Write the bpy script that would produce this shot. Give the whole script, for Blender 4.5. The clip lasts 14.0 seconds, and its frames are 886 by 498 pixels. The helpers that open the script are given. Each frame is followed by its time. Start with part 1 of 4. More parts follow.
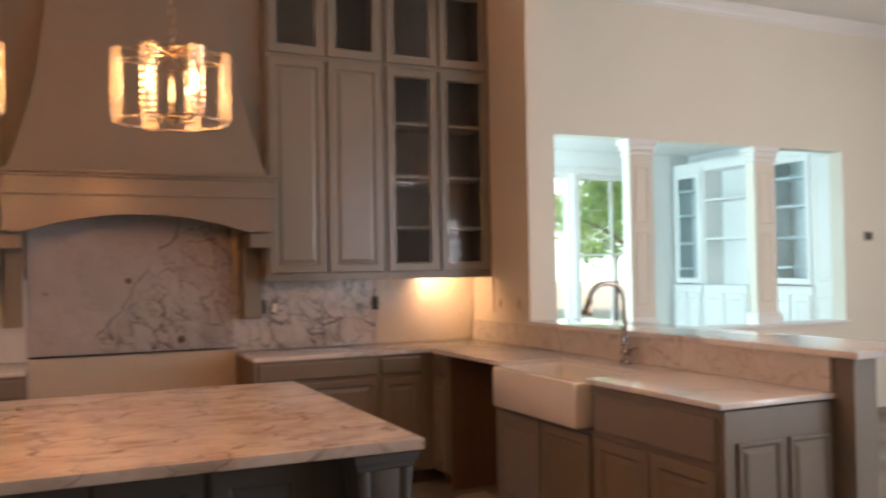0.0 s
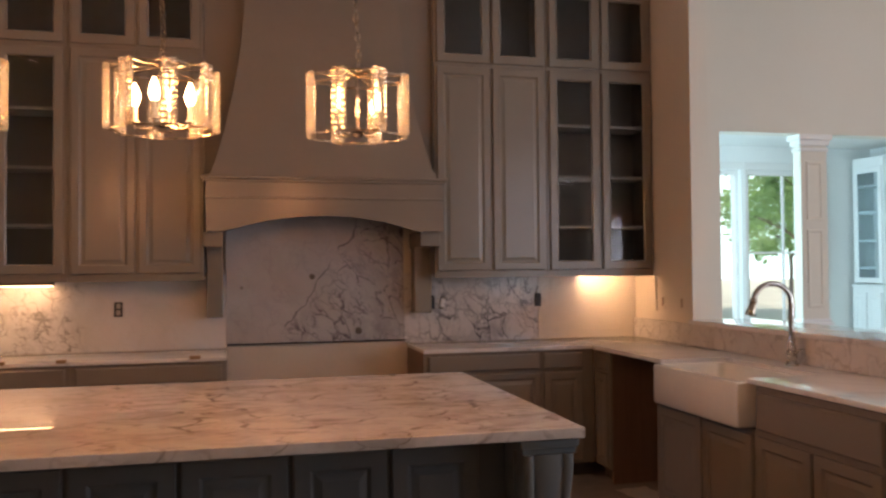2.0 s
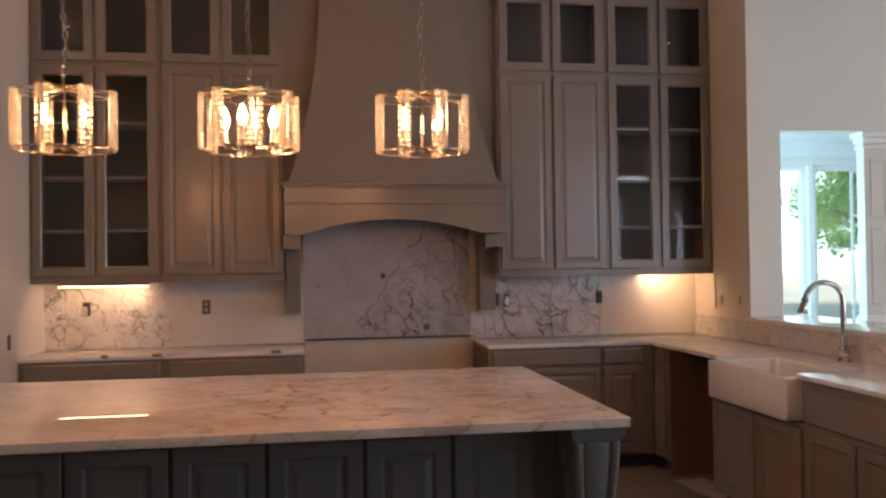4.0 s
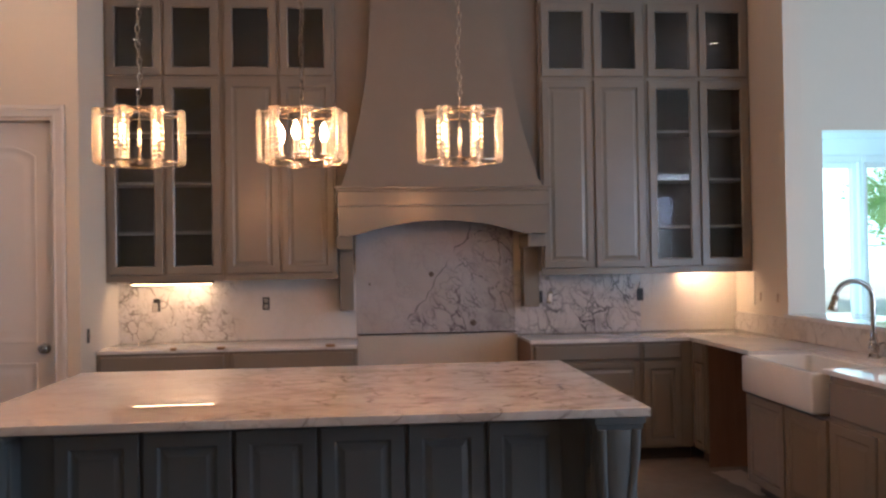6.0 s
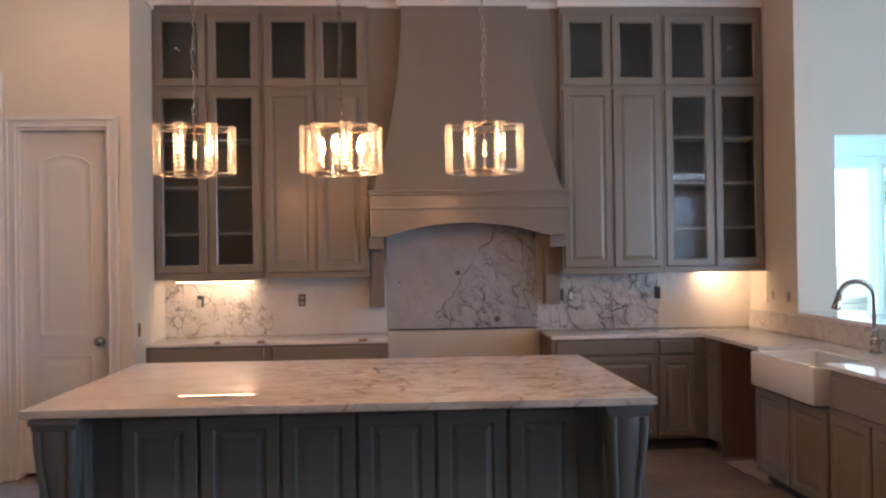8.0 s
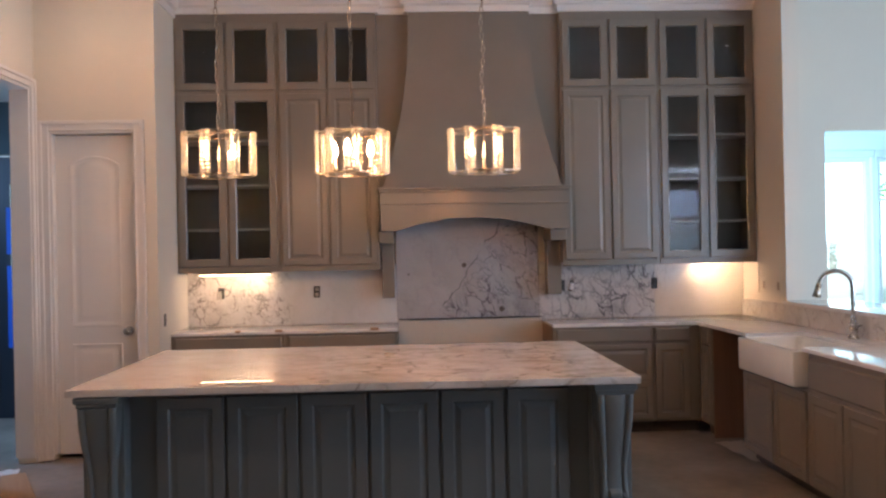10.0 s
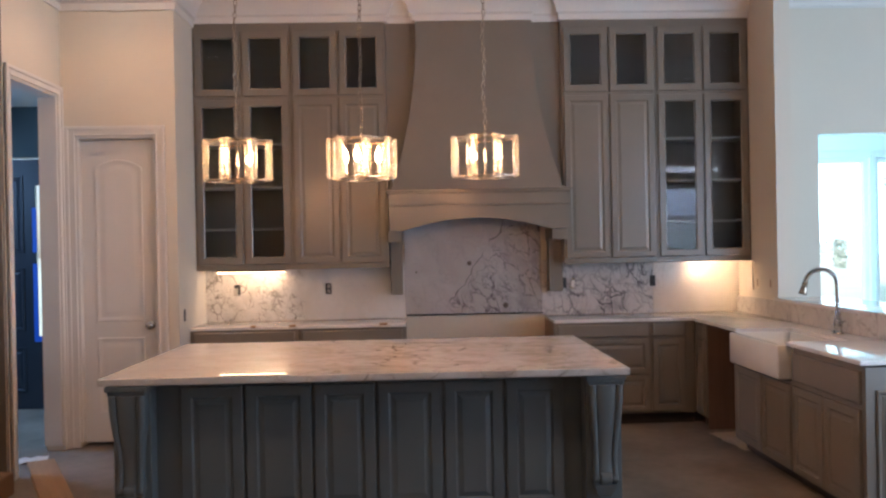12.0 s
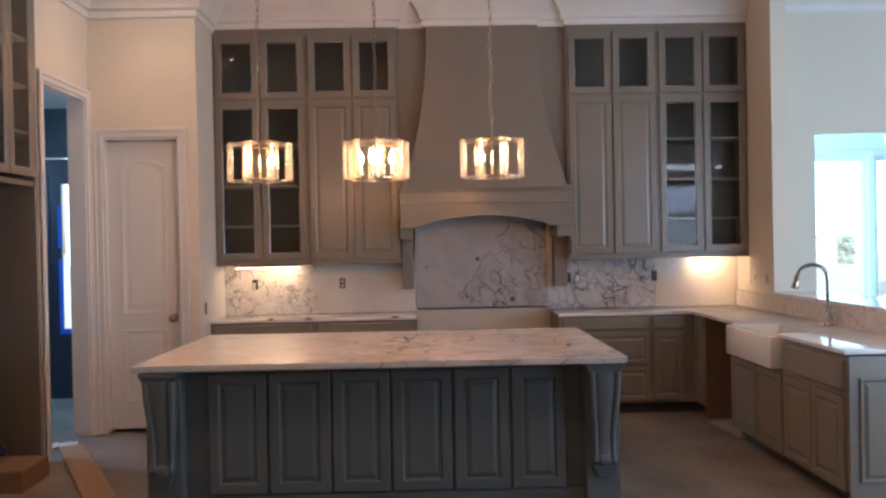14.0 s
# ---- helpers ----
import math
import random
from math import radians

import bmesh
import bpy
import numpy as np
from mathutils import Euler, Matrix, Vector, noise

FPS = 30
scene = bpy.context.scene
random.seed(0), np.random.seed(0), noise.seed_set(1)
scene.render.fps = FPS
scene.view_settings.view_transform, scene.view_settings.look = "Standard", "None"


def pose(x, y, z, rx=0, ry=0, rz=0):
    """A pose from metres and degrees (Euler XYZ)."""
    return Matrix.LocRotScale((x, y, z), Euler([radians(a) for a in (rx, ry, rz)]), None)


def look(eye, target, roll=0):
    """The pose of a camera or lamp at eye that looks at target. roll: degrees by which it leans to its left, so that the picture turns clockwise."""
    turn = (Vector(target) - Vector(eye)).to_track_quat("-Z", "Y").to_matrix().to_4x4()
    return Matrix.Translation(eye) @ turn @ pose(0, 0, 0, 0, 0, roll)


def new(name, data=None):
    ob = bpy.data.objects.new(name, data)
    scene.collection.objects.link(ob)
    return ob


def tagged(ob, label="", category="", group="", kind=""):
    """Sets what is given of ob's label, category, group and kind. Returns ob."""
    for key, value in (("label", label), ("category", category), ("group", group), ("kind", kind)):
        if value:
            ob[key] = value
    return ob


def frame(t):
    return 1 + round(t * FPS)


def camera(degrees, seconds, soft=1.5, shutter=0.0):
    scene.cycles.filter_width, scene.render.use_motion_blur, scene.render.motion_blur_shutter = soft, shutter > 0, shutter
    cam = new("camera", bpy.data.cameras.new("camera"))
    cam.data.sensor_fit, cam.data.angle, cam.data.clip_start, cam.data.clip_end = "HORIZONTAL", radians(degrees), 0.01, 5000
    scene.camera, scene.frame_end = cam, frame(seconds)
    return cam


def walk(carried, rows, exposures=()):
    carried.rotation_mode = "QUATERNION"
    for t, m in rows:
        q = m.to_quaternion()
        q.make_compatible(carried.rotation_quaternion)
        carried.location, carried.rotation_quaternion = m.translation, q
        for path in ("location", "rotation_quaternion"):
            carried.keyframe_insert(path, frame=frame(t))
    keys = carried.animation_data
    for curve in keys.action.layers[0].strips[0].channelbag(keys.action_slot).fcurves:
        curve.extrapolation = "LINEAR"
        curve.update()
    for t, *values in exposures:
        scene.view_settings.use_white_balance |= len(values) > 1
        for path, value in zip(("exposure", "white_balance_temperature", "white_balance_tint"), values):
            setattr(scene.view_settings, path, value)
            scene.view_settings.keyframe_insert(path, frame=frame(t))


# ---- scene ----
cam = camera(55.4, 14.0, soft=2.4, shutter=0.9)
PATH = [
    (0, (0.167, -2.424, 1.497), (1.005, -0.608, 1.546), -0.9),
    (0.5, (0.153, -2.471, 1.498), (0.856, -0.599, 1.545), -0.8),
    (1, (0.133, -2.519, 1.501), (0.752, -0.618, 1.547), -0.5),
    (1.5, (0.102, -2.59, 1.512), (0.634, -0.663, 1.558), -0.5),
    (2, (0.072, -2.654, 1.515), (0.55, -0.712, 1.558), -0.5),
    (2.5, (0.049, -2.736, 1.523), (0.468, -0.781, 1.564), -0.5),
    (3, (0.034, -2.813, 1.534), (0.417, -0.85, 1.572), -0.6),
    (5.5, (0.099, -3.252, 1.576), (0.305, -1.263, 1.6), -0.9),
    (6, (0.106, -3.326, 1.581), (0.283, -1.334, 1.604), -0.9),
    (6.5, (0.105, -3.426, 1.597), (0.256, -1.432, 1.617), -0.8),
    (7, (0.099, -3.51, 1.605), (0.233, -1.514, 1.623), -0.7),
    (7.5, (0.081, -3.625, 1.611), (0.203, -1.629, 1.626), -0.8),
    (8, (0.071, -3.719, 1.614), (0.187, -1.722, 1.628), -0.8),
    (10.5, (0.115, -4.213, 1.612), (0.192, -2.215, 1.609), -1.2),
    (11, (0.128, -4.291, 1.611), (0.197, -2.292, 1.608), -1.2),
    (11.5, (0.139, -4.388, 1.623), (0.201, -2.389, 1.616), -1.1),
    (12, (0.136, -4.468, 1.634), (0.195, -2.469, 1.625), -1.1),
    (12.5, (0.132, -4.569, 1.632), (0.183, -2.569, 1.621), -1.1),
    (13, (0.123, -4.655, 1.625), (0.169, -2.656, 1.612), -1.1),
    (13.5, (0.113, -4.735, 1.625), (0.155, -2.736, 1.609), -1.1),
    (14, (0.118, -4.804, 1.637), (0.157, -2.805, 1.619), -1.1),
]
EXPOSURES = [(0, 0.0, 8350, 33), (1, -0.24, 8200, 35), (1.5, -0.30, 7950, 34), (3, -0.34, 7450, 32), (5.5, -0.06, 6300, 24), (8, 0.12, 6000, 20), (10.5, 0.24, 5920, 19), (14, 0.18, 5920, 18)]
walk(cam, [(t, look(eye, target, roll)) for t, eye, target, roll in PATH], EXPOSURES)

# ---- light ----
world = bpy.data.worlds.new("sky")
scene.world = world
world.use_nodes = True
wn = world.node_tree
sky = wn.nodes.new("ShaderNodeTexSky")
sky.sky_type = "NISHITA"
sky.sun_disc = False
sky.sun_elevation = radians(50)
sky.sun_rotation = radians(200)
wn.links.new(sky.outputs[0], wn.nodes["Background"].inputs[0])
wn.nodes["Background"].inputs[1].default_value = 0.15


def lamp(name, kind, energy, color, m, size=0.1, size_y=None, angle=None, spot=None):
    d = bpy.data.lights.new(name, kind)
    d.energy, d.color = energy, color
    if kind == "AREA":
        d.size = size
        if size_y:
            d.shape, d.size_y = "RECTANGLE", size_y
    elif kind == "SUN":
        d.angle = radians(angle)
    else:
        d.shadow_soft_size = size
        if spot:
            d.spot_size, d.spot_blend = radians(spot), 0.6
    ob = new(name, d)
    ob.matrix_world = m
    return ob


WARM = (1.0, 0.385, 0.115)
CANWARM = (1.0, 0.57, 0.31)
COOL = (0.66, 0.85, 1.0)
lamp("sun", "SUN", 5.0, (1.0, 0.95, 0.88), look((-6, -14, 20), (0, 4, 0)), angle=0.6)
# daylight standing in the patio openings, then three lamps added as fill
SOUTH_Y = -8.0
PATIO_Y = -2.9
for wx, wz, ww, wh, power, tone in ((4.65, 1.08, 0.80, 1.86, 29, (0.60, 0.83, 1.0)), (4.65, 2.31, 0.80, 0.48, 15, (0.50, 0.68, 1.0)), (6.1, 1.25, 0.45, 2.1, 50, (0.62, 0.83, 1.0)), (4.81, 2.85, 1.10, 0.085, 8, COOL)):
    lamp("window_daylight", "AREA", power, tone, look((wx, PATIO_Y - 0.14, wz), (wx, 3, wz)), ww, wh)
# No west window is known here; this added lamp brightens the bookcases.
lamp("window_daylight", "AREA", 165, (0.36, 0.80, 1.0), look((3.60, 5.4, 1.7), (7.0, 5.4, 1.6)), 1.9, 1.7)
# Added lamp in an assumed east window, brightening the dining wall.
lamp("window_daylight", "AREA", 146, COOL, look((8.96, -1.1, 1.9), (3.6, 2.4, 1.5)), 2.4, 2.0)
# Bluish lamp added inside the hall to brighten it; no window stands there.
lamp("hall_fill", "AREA", 55, (0.36, 0.64, 1.0), look((-5.4, 3.0, 2.4), (-3.4, 2.6, 0.4)), 0.8, 1.2)

# ---- materials ----


def material(name, color, rough=0.5, metal=0.0, bump=0.0, bump_scale=60.0, vary=0.08, vary_scale=3.0, spec=0.5, coat=0.0, fine=40.0, sheen_vary=1.0):
    m = bpy.data.materials.new(name)
    m.use_nodes = True
    n, l = m.node_tree.nodes, m.node_tree.links
    b = n["Principled BSDF"]
    b.inputs["Roughness"].default_value = rough
    b.inputs["Metallic"].default_value = metal
    b.inputs["Specular IOR Level"].default_value = spec
    b.inputs["Coat Weight"].default_value = coat
    tc = n.new("ShaderNodeTexCoord")
    big, small = n.new("ShaderNodeTexNoise"), n.new("ShaderNodeTexNoise")
    big.inputs["Scale"].default_value, small.inputs["Scale"].default_value = vary_scale, fine
    big.inputs["Detail"].default_value = 5
    for t in (big, small):
        l.new(tc.outputs["Object"], t.inputs["Vector"])
    add = n.new("ShaderNodeMath")
    add.operation = "MULTIPLY_ADD"
    l.new(small.outputs["Fac"], add.inputs[0])
    add.inputs[1].default_value = 0.35
    l.new(big.outputs["Fac"], add.inputs[2])
    ramp = n.new("ShaderNodeMapRange")
    ramp.inputs["From Min"].default_value, ramp.inputs["From Max"].default_value = 0.35, 1.0
    ramp.inputs["To Min"].default_value, ramp.inputs["To Max"].default_value = 1 - vary, 1 + vary
    l.new(add.outputs[0], ramp.inputs["Value"])
    mix = n.new("ShaderNodeVectorMath")
    mix.operation = "SCALE"
    mix.inputs[0].default_value = color
    l.new(ramp.outputs[0], mix.inputs["Scale"])
    l.new(mix.outputs[0], b.inputs["Base Color"])
    rr = n.new("ShaderNodeMapRange")
    rr.inputs["To Min"].default_value, rr.inputs["To Max"].default_value = max(0.02, rough - 0.06 * sheen_vary), min(1, rough + 0.08 * sheen_vary)
    l.new(small.outputs["Fac"], rr.inputs["Value"])
    l.new(rr.outputs[0], b.inputs["Roughness"])
    if bump:
        bt, bp = n.new("ShaderNodeTexNoise"), n.new("ShaderNodeBump")
        bt.inputs["Scale"].default_value, bt.inputs["Detail"].default_value = bump_scale, 4
        l.new(tc.outputs["Object"], bt.inputs["Vector"])
        l.new(bt.outputs["Fac"], bp.inputs["Height"])
        bp.inputs["Strength"].default_value, bp.inputs["Distance"].default_value = bump, 0.004
        l.new(bp.outputs[0], b.inputs["Normal"])
    return m


def marble(name, offset, density, gold=0.0, lean=(0.2, 0.85, 0.1), base=(0.76, 0.75, 0.735), grow=None, strength=0.95, fine=1.0, gloss=(0.15, 0.25), dark=(0.145, 0.145, 0.165)):
    """White marble with clustered grey veins."""
    m = bpy.data.materials.new(name)
    m.use_nodes = True
    n, l = m.node_tree.nodes, m.node_tree.links
    b = n["Principled BSDF"]
    tc, mp = n.new("ShaderNodeTexCoord"), n.new("ShaderNodeMapping")
    turn = n.new("ShaderNodeMapping")
    turn.inputs["Location"].default_value = offset
    turn.inputs["Rotation"].default_value = lean
    mp.inputs["Scale"].default_value = (0.42, 1.0, 1.0)
    l.new(tc.outputs["Object"], turn.inputs["Vector"])
    l.new(turn.outputs[0], mp.inputs["Vector"])

    def tex(scale, detail, distortion):
        t = n.new("ShaderNodeTexNoise")
        t.inputs["Scale"].default_value, t.inputs["Detail"].default_value = scale, detail
        t.inputs["Distortion"].default_value = distortion
        l.new(mp.outputs[0], t.inputs["Vector"])
        return t

    def node(op, a, c):
        q = n.new("ShaderNodeMath")
        q.operation = op
        for i, v in enumerate((a, c)):
            if isinstance(v, (int, float)):
                q.inputs[i].default_value = v
            else:
                l.new(v, q.inputs[i])
        return q.outputs[0]

    def ranged(v, lo, hi, a=0.0, c=1.0):
        q = n.new("ShaderNodeMapRange")
        for k, w in (("From Min", lo), ("From Max", hi), ("To Min", a), ("To Max", c)):
            q.inputs[k].default_value = w
        l.new(v, q.inputs["Value"])
        return q.outputs[0]

    def vein(scale, width, distortion):
        t = tex(scale, 6, distortion)
        return ranged(node("ABSOLUTE", node("SUBTRACT", t.outputs["Fac"], 0.5), 0), 0.0, width, 1.0, 0.0)

    place = tex(1.7, 2, 0.4).outputs["Fac"]
    if grow:
        xyz = n.new("ShaderNodeSeparateXYZ")
        l.new(tc.outputs["Object"], xyz.inputs[0])
        place = node("ADD", place, ranged(xyz.outputs[0], grow[0], grow[1], -0.14, 0.10))
    cluster = ranged(place, 0.56 - density, 0.70 - density)
    broken = ranged(tex(11, 3, 0.5).outputs["Fac"], 0.38, 0.58, 0.15, 1.0)
    v0 = node("MULTIPLY", vein(1.35, 0.007, 0.8), 0.45)
    v1 = node("MULTIPLY", vein(3.4, 0.018, 1.0), node("MAXIMUM", cluster, 0.08))
    v2 = node("MULTIPLY", node("MULTIPLY", vein(9.0, 0.032, 1.1), cluster), fine)
    soft = node("MULTIPLY", node("MULTIPLY", ranged(tex(4.0, 8, 0.8).outputs["Fac"], 0.40, 0.66), cluster), 0.50)
    total = node("MINIMUM", node("ADD", node("MULTIPLY", node("MAXIMUM", node("MAXIMUM", v0, v1), v2), broken), soft), 1.0)
    tint = n.new("ShaderNodeMix")
    tint.data_type = "RGBA"
    tint.inputs["A"].default_value = (*base, 1)
    tint.inputs["B"].default_value = (*dark, 1)
    l.new(node("MULTIPLY", total, strength), tint.inputs["Factor"])
    warm = n.new("ShaderNodeMix")
    warm.data_type = "RGBA"
    warm.inputs["B"].default_value = (0.43, 0.385, 0.30, 1)
    l.new(tint.outputs["Result"], warm.inputs["A"])
    l.new(node("MULTIPLY", ranged(tex(1.1, 4, 0.9).outputs["Fac"], 0.58, 0.75), gold), warm.inputs["Factor"])
    l.new(warm.outputs["Result"], b.inputs["Base Color"])
    b.inputs["Roughness"].default_value = 0.12
    l.new(ranged(tex(30, 2, 0).outputs["Fac"], 0.3, 0.7, *gloss), b.inputs["Roughness"])
    return m


def veined(name, base, dark, ramps=(), floor=0.06, cell=6.5, width=0.05, lean=(0, 0, 0), squash=(1, 1, 1), seed=(0, 0, 0), line=None, cloud=0.30, gloss=(0.12, 0.22), fine=0.85):
    """Marble with a broken network of veins. ramps: (direction, low, high), the veins grow along each; line: one long vein (normal, distance, half width)."""
    m = bpy.data.materials.new(name)
    m.use_nodes = True
    n, l = m.node_tree.nodes, m.node_tree.links
    b = n["Principled BSDF"]
    tc, turn, mp = n.new("ShaderNodeTexCoord"), n.new("ShaderNodeMapping"), n.new("ShaderNodeMapping")
    turn.inputs["Location"].default_value, turn.inputs["Rotation"].default_value = seed, lean
    mp.inputs["Scale"].default_value = squash
    l.new(tc.outputs["Object"], turn.inputs["Vector"])
    l.new(turn.outputs[0], mp.inputs["Vector"])

    def math_node(op, a, c):
        q = n.new("ShaderNodeMath")
        q.operation = op
        for i, v in enumerate((a, c)):
            if isinstance(v, (int, float)):
                q.inputs[i].default_value = v
            else:
                l.new(v, q.inputs[i])
        return q.outputs[0]

    def ranged(v, lo, hi, a=0.0, c=1.0):
        q = n.new("ShaderNodeMapRange")
        for k, w in (("From Min", lo), ("From Max", hi), ("To Min", a), ("To Max", c)):
            q.inputs[k].default_value = w
        l.new(v, q.inputs["Value"])
        return q.outputs[0]

    def noise_tex(scale, detail, vec):
        t = n.new("ShaderNodeTexNoise")
        t.inputs["Scale"].default_value, t.inputs["Detail"].default_value = scale, detail
        l.new(vec, t.inputs["Vector"])
        return t

    def warped(vec, scale, amount):
        sub, mul = n.new("ShaderNodeVectorMath"), n.new("ShaderNodeVectorMath")
        sub.operation, mul.operation = "SUBTRACT", "MULTIPLY_ADD"
        l.new(noise_tex(scale, 3, vec).outputs["Color"], sub.inputs[0])
        sub.inputs[1].default_value = (0.5, 0.5, 0.5)
        l.new(sub.outputs[0], mul.inputs[0])
        mul.inputs[1].default_value = (amount, amount, amount)
        l.new(vec, mul.inputs[2])
        return mul.outputs[0]

    def along(vec, direction):
        d = n.new("ShaderNodeVectorMath")
        d.operation = "DOT_PRODUCT"
        l.new(vec, d.inputs[0])
        d.inputs[1].default_value = direction
        return d.outputs["Value"]

    flat = mp.outputs[0]
    bent = warped(warped(flat, 4.0, 0.24), 16.0, 0.075)

    def net(scale, w):
        t = n.new("ShaderNodeTexVoronoi")
        t.feature = "DISTANCE_TO_EDGE"
        t.inputs["Scale"].default_value = scale
        l.new(bent, t.inputs["Vector"])
        return ranged(t.outputs["Distance"], 0.0, w, 1.0, 0.0)

    loose = warped(tc.outputs["Object"], 3.0, 0.22)
    mask = ranged(noise_tex(2.4, 2, flat).outputs["Fac"], 0.34, 0.52, 0.45, 1.0)
    for direction, lo, hi in ramps:
        mask = math_node("MULTIPLY", mask, ranged(along(loose, direction), lo, hi))
    mask = math_node("MAXIMUM", mask, floor)
    v1 = math_node("MULTIPLY", net(cell, width), ranged(noise_tex(6.5, 3, flat).outputs["Fac"], 0.38, 0.54))
    v2 = math_node("MULTIPLY", net(cell * 2.4, width * 1.3), ranged(noise_tex(8.0, 3, bent).outputs["Fac"], 0.44, 0.58, 0.0, fine))
    smoke = math_node("MULTIPLY", ranged(noise_tex(7.0, 7, bent).outputs["Fac"], 0.46, 0.72), cloud)
    total = math_node("MULTIPLY", math_node("MAXIMUM", math_node("MAXIMUM", v1, v2), smoke), mask)
    if line:
        direction, at, half = line
        d = math_node("ABSOLUTE", math_node("SUBTRACT", along(warped(loose, 14.0, 0.06), direction), at), 0)
        total = math_node("MAXIMUM", total, math_node("MULTIPLY", ranged(d, 0.0, half, 1.0, 0.0), ranged(noise_tex(5.0, 3, flat).outputs["Fac"], 0.36, 0.56, 0.1, 0.9)))
    tint = n.new("ShaderNodeMix")
    tint.data_type = "RGBA"
    drift = n.new("ShaderNodeMix")
    drift.data_type = "RGBA"
    drift.inputs["A"].default_value = (*base, 1)
    drift.inputs["B"].default_value = (base[0] * 0.86, base[1] * 0.83, base[2] * 0.78, 1)
    l.new(ranged(noise_tex(1.6, 5, bent).outputs["Fac"], 0.40, 0.72), drift.inputs["Factor"])
    l.new(drift.outputs["Result"], tint.inputs["A"])
    tint.inputs["B"].default_value = (*dark, 1)
    l.new(math_node("MINIMUM", total, 1.0), tint.inputs["Factor"])
    l.new(tint.outputs["Result"], b.inputs["Base Color"])
    l.new(ranged(noise_tex(30, 2, tc.outputs["Object"]).outputs["Fac"], 0.3, 0.7, *gloss), b.inputs["Roughness"])
    return m


def wood(name, dark, light, rough=0.6, axis=2, scale=14.0):
    m = bpy.data.materials.new(name)
    m.use_nodes = True
    n, l = m.node_tree.nodes, m.node_tree.links
    b = n["Principled BSDF"]
    tc, mp, tx = n.new("ShaderNodeTexCoord"), n.new("ShaderNodeMapping"), n.new("ShaderNodeTexNoise")
    s = [scale, scale, scale]
    s[axis] = scale * 0.06
    mp.inputs["Scale"].default_value = s
    tx.inputs["Scale"].default_value, tx.inputs["Detail"].default_value, tx.inputs["Distortion"].default_value = 1.6, 7, 1.2
    mix = n.new("ShaderNodeMix")
    mix.data_type = "RGBA"
    mix.inputs["A"].default_value, mix.inputs["B"].default_value = (*dark, 1), (*light, 1)
    l.new(tc.outputs["Object"], mp.inputs["Vector"])
    l.new(mp.outputs[0], tx.inputs["Vector"])
    l.new(tx.outputs["Fac"], mix.inputs["Factor"])
    l.new(mix.outputs["Result"], b.inputs["Base Color"])
    b.inputs["Roughness"].default_value = rough
    bp = n.new("ShaderNodeBump")
    bp.inputs["Strength"].default_value, bp.inputs["Distance"].default_value = 0.25, 0.002
    l.new(tx.outputs["Fac"], bp.inputs["Height"])
    l.new(bp.outputs[0], b.inputs["Normal"])
    return m


def glass(name, color=(1, 1, 1), rough=0.0, ior=1.45):
    m = bpy.data.materials.new(name)
    m.use_nodes = True
    b = m.node_tree.nodes["Principled BSDF"]
    b.inputs["Base Color"].default_value = (*color, 1)
    b.inputs["Transmission Weight"].default_value = 1
    b.inputs["Roughness"].default_value = rough
    b.inputs["IOR"].default_value = ior
    return m


def glow(name, color, strength):
    m = bpy.data.materials.new(name)
    m.use_nodes = True
    b = m.node_tree.nodes["Principled BSDF"]
    b.inputs["Base Color"].default_value = (*color, 1)
    b.inputs["Emission Color"].default_value = (*color, 1)
    b.inputs["Emission Strength"].default_value = strength
    return m


TAUPE = material("taupe_paint", (0.214, 0.191, 0.158), 0.26, bump=0.02, bump_scale=14, vary=0.05, sheen_vary=0.25)
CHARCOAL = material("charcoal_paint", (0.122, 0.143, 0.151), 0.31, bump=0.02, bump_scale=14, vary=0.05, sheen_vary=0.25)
INSIDE = material("cabinet_inside", (0.20, 0.18, 0.155), 0.5)
SHELF_EDGE = material("shelf_paint", (0.38, 0.35, 0.31), 0.4)
WALL = material("wall_paint", (0.70, 0.646, 0.553), 0.75, bump=0.25, bump_scale=140, vary=0.03, vary_scale=1.2)
DRYWALL = material("beige_drywall", (0.62, 0.55, 0.46), 0.85, bump=0.2, bump_scale=90, vary=0.08, vary_scale=2)
WHITE = material("white_trim", (0.74, 0.72, 0.69), 0.35, bump=0.04, vary=0.03)
SUNWHITE = material("sunroom_paint", (0.78, 0.78, 0.76), 0.5, vary=0.02)
CEIL = material("ceiling_paint", (0.76, 0.74, 0.71), 0.85, bump=0.2, bump_scale=120, vary=0.02)
FLOOR = material("dusty_concrete", (0.225, 0.184, 0.148), 0.62, bump=0.35, bump_scale=22, vary=0.50, vary_scale=1.6, fine=14)
PORCELAIN = material("porcelain", (0.79, 0.765, 0.705), 0.10, vary=0.05, coat=0.3, vary_scale=5.0)
CHROME = material("chrome", (0.52, 0.50, 0.47), 0.12, metal=1.0, vary=0.05)
NICKEL = material("polished_nickel", (0.46, 0.39, 0.31), 0.16, metal=1.0, vary=0.06)
BRONZE = material("dark_bronze", (0.07, 0.055, 0.045), 0.35, metal=0.8)
BLACK = material("black_plastic", (0.02, 0.02, 0.022), 0.4)
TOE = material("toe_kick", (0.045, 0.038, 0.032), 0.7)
RAWWOOD = wood("raw_cabinet_side", (0.115, 0.066, 0.044), (0.195, 0.118, 0.08))
PLANK = wood("pine_board", (0.32, 0.18, 0.085), (0.48, 0.29, 0.145), axis=1)
CARD = material("cardboard", (0.25, 0.15, 0.082), 0.8, bump=0.15, bump_scale=40)
STAIN = material("brown_iron", (0.13, 0.10, 0.08), 0.6)
TAN = material("tan_plastic", (0.42, 0.33, 0.25), 0.5)
NAVY = material("dark_door_paint", (0.022, 0.028, 0.040), 0.35)
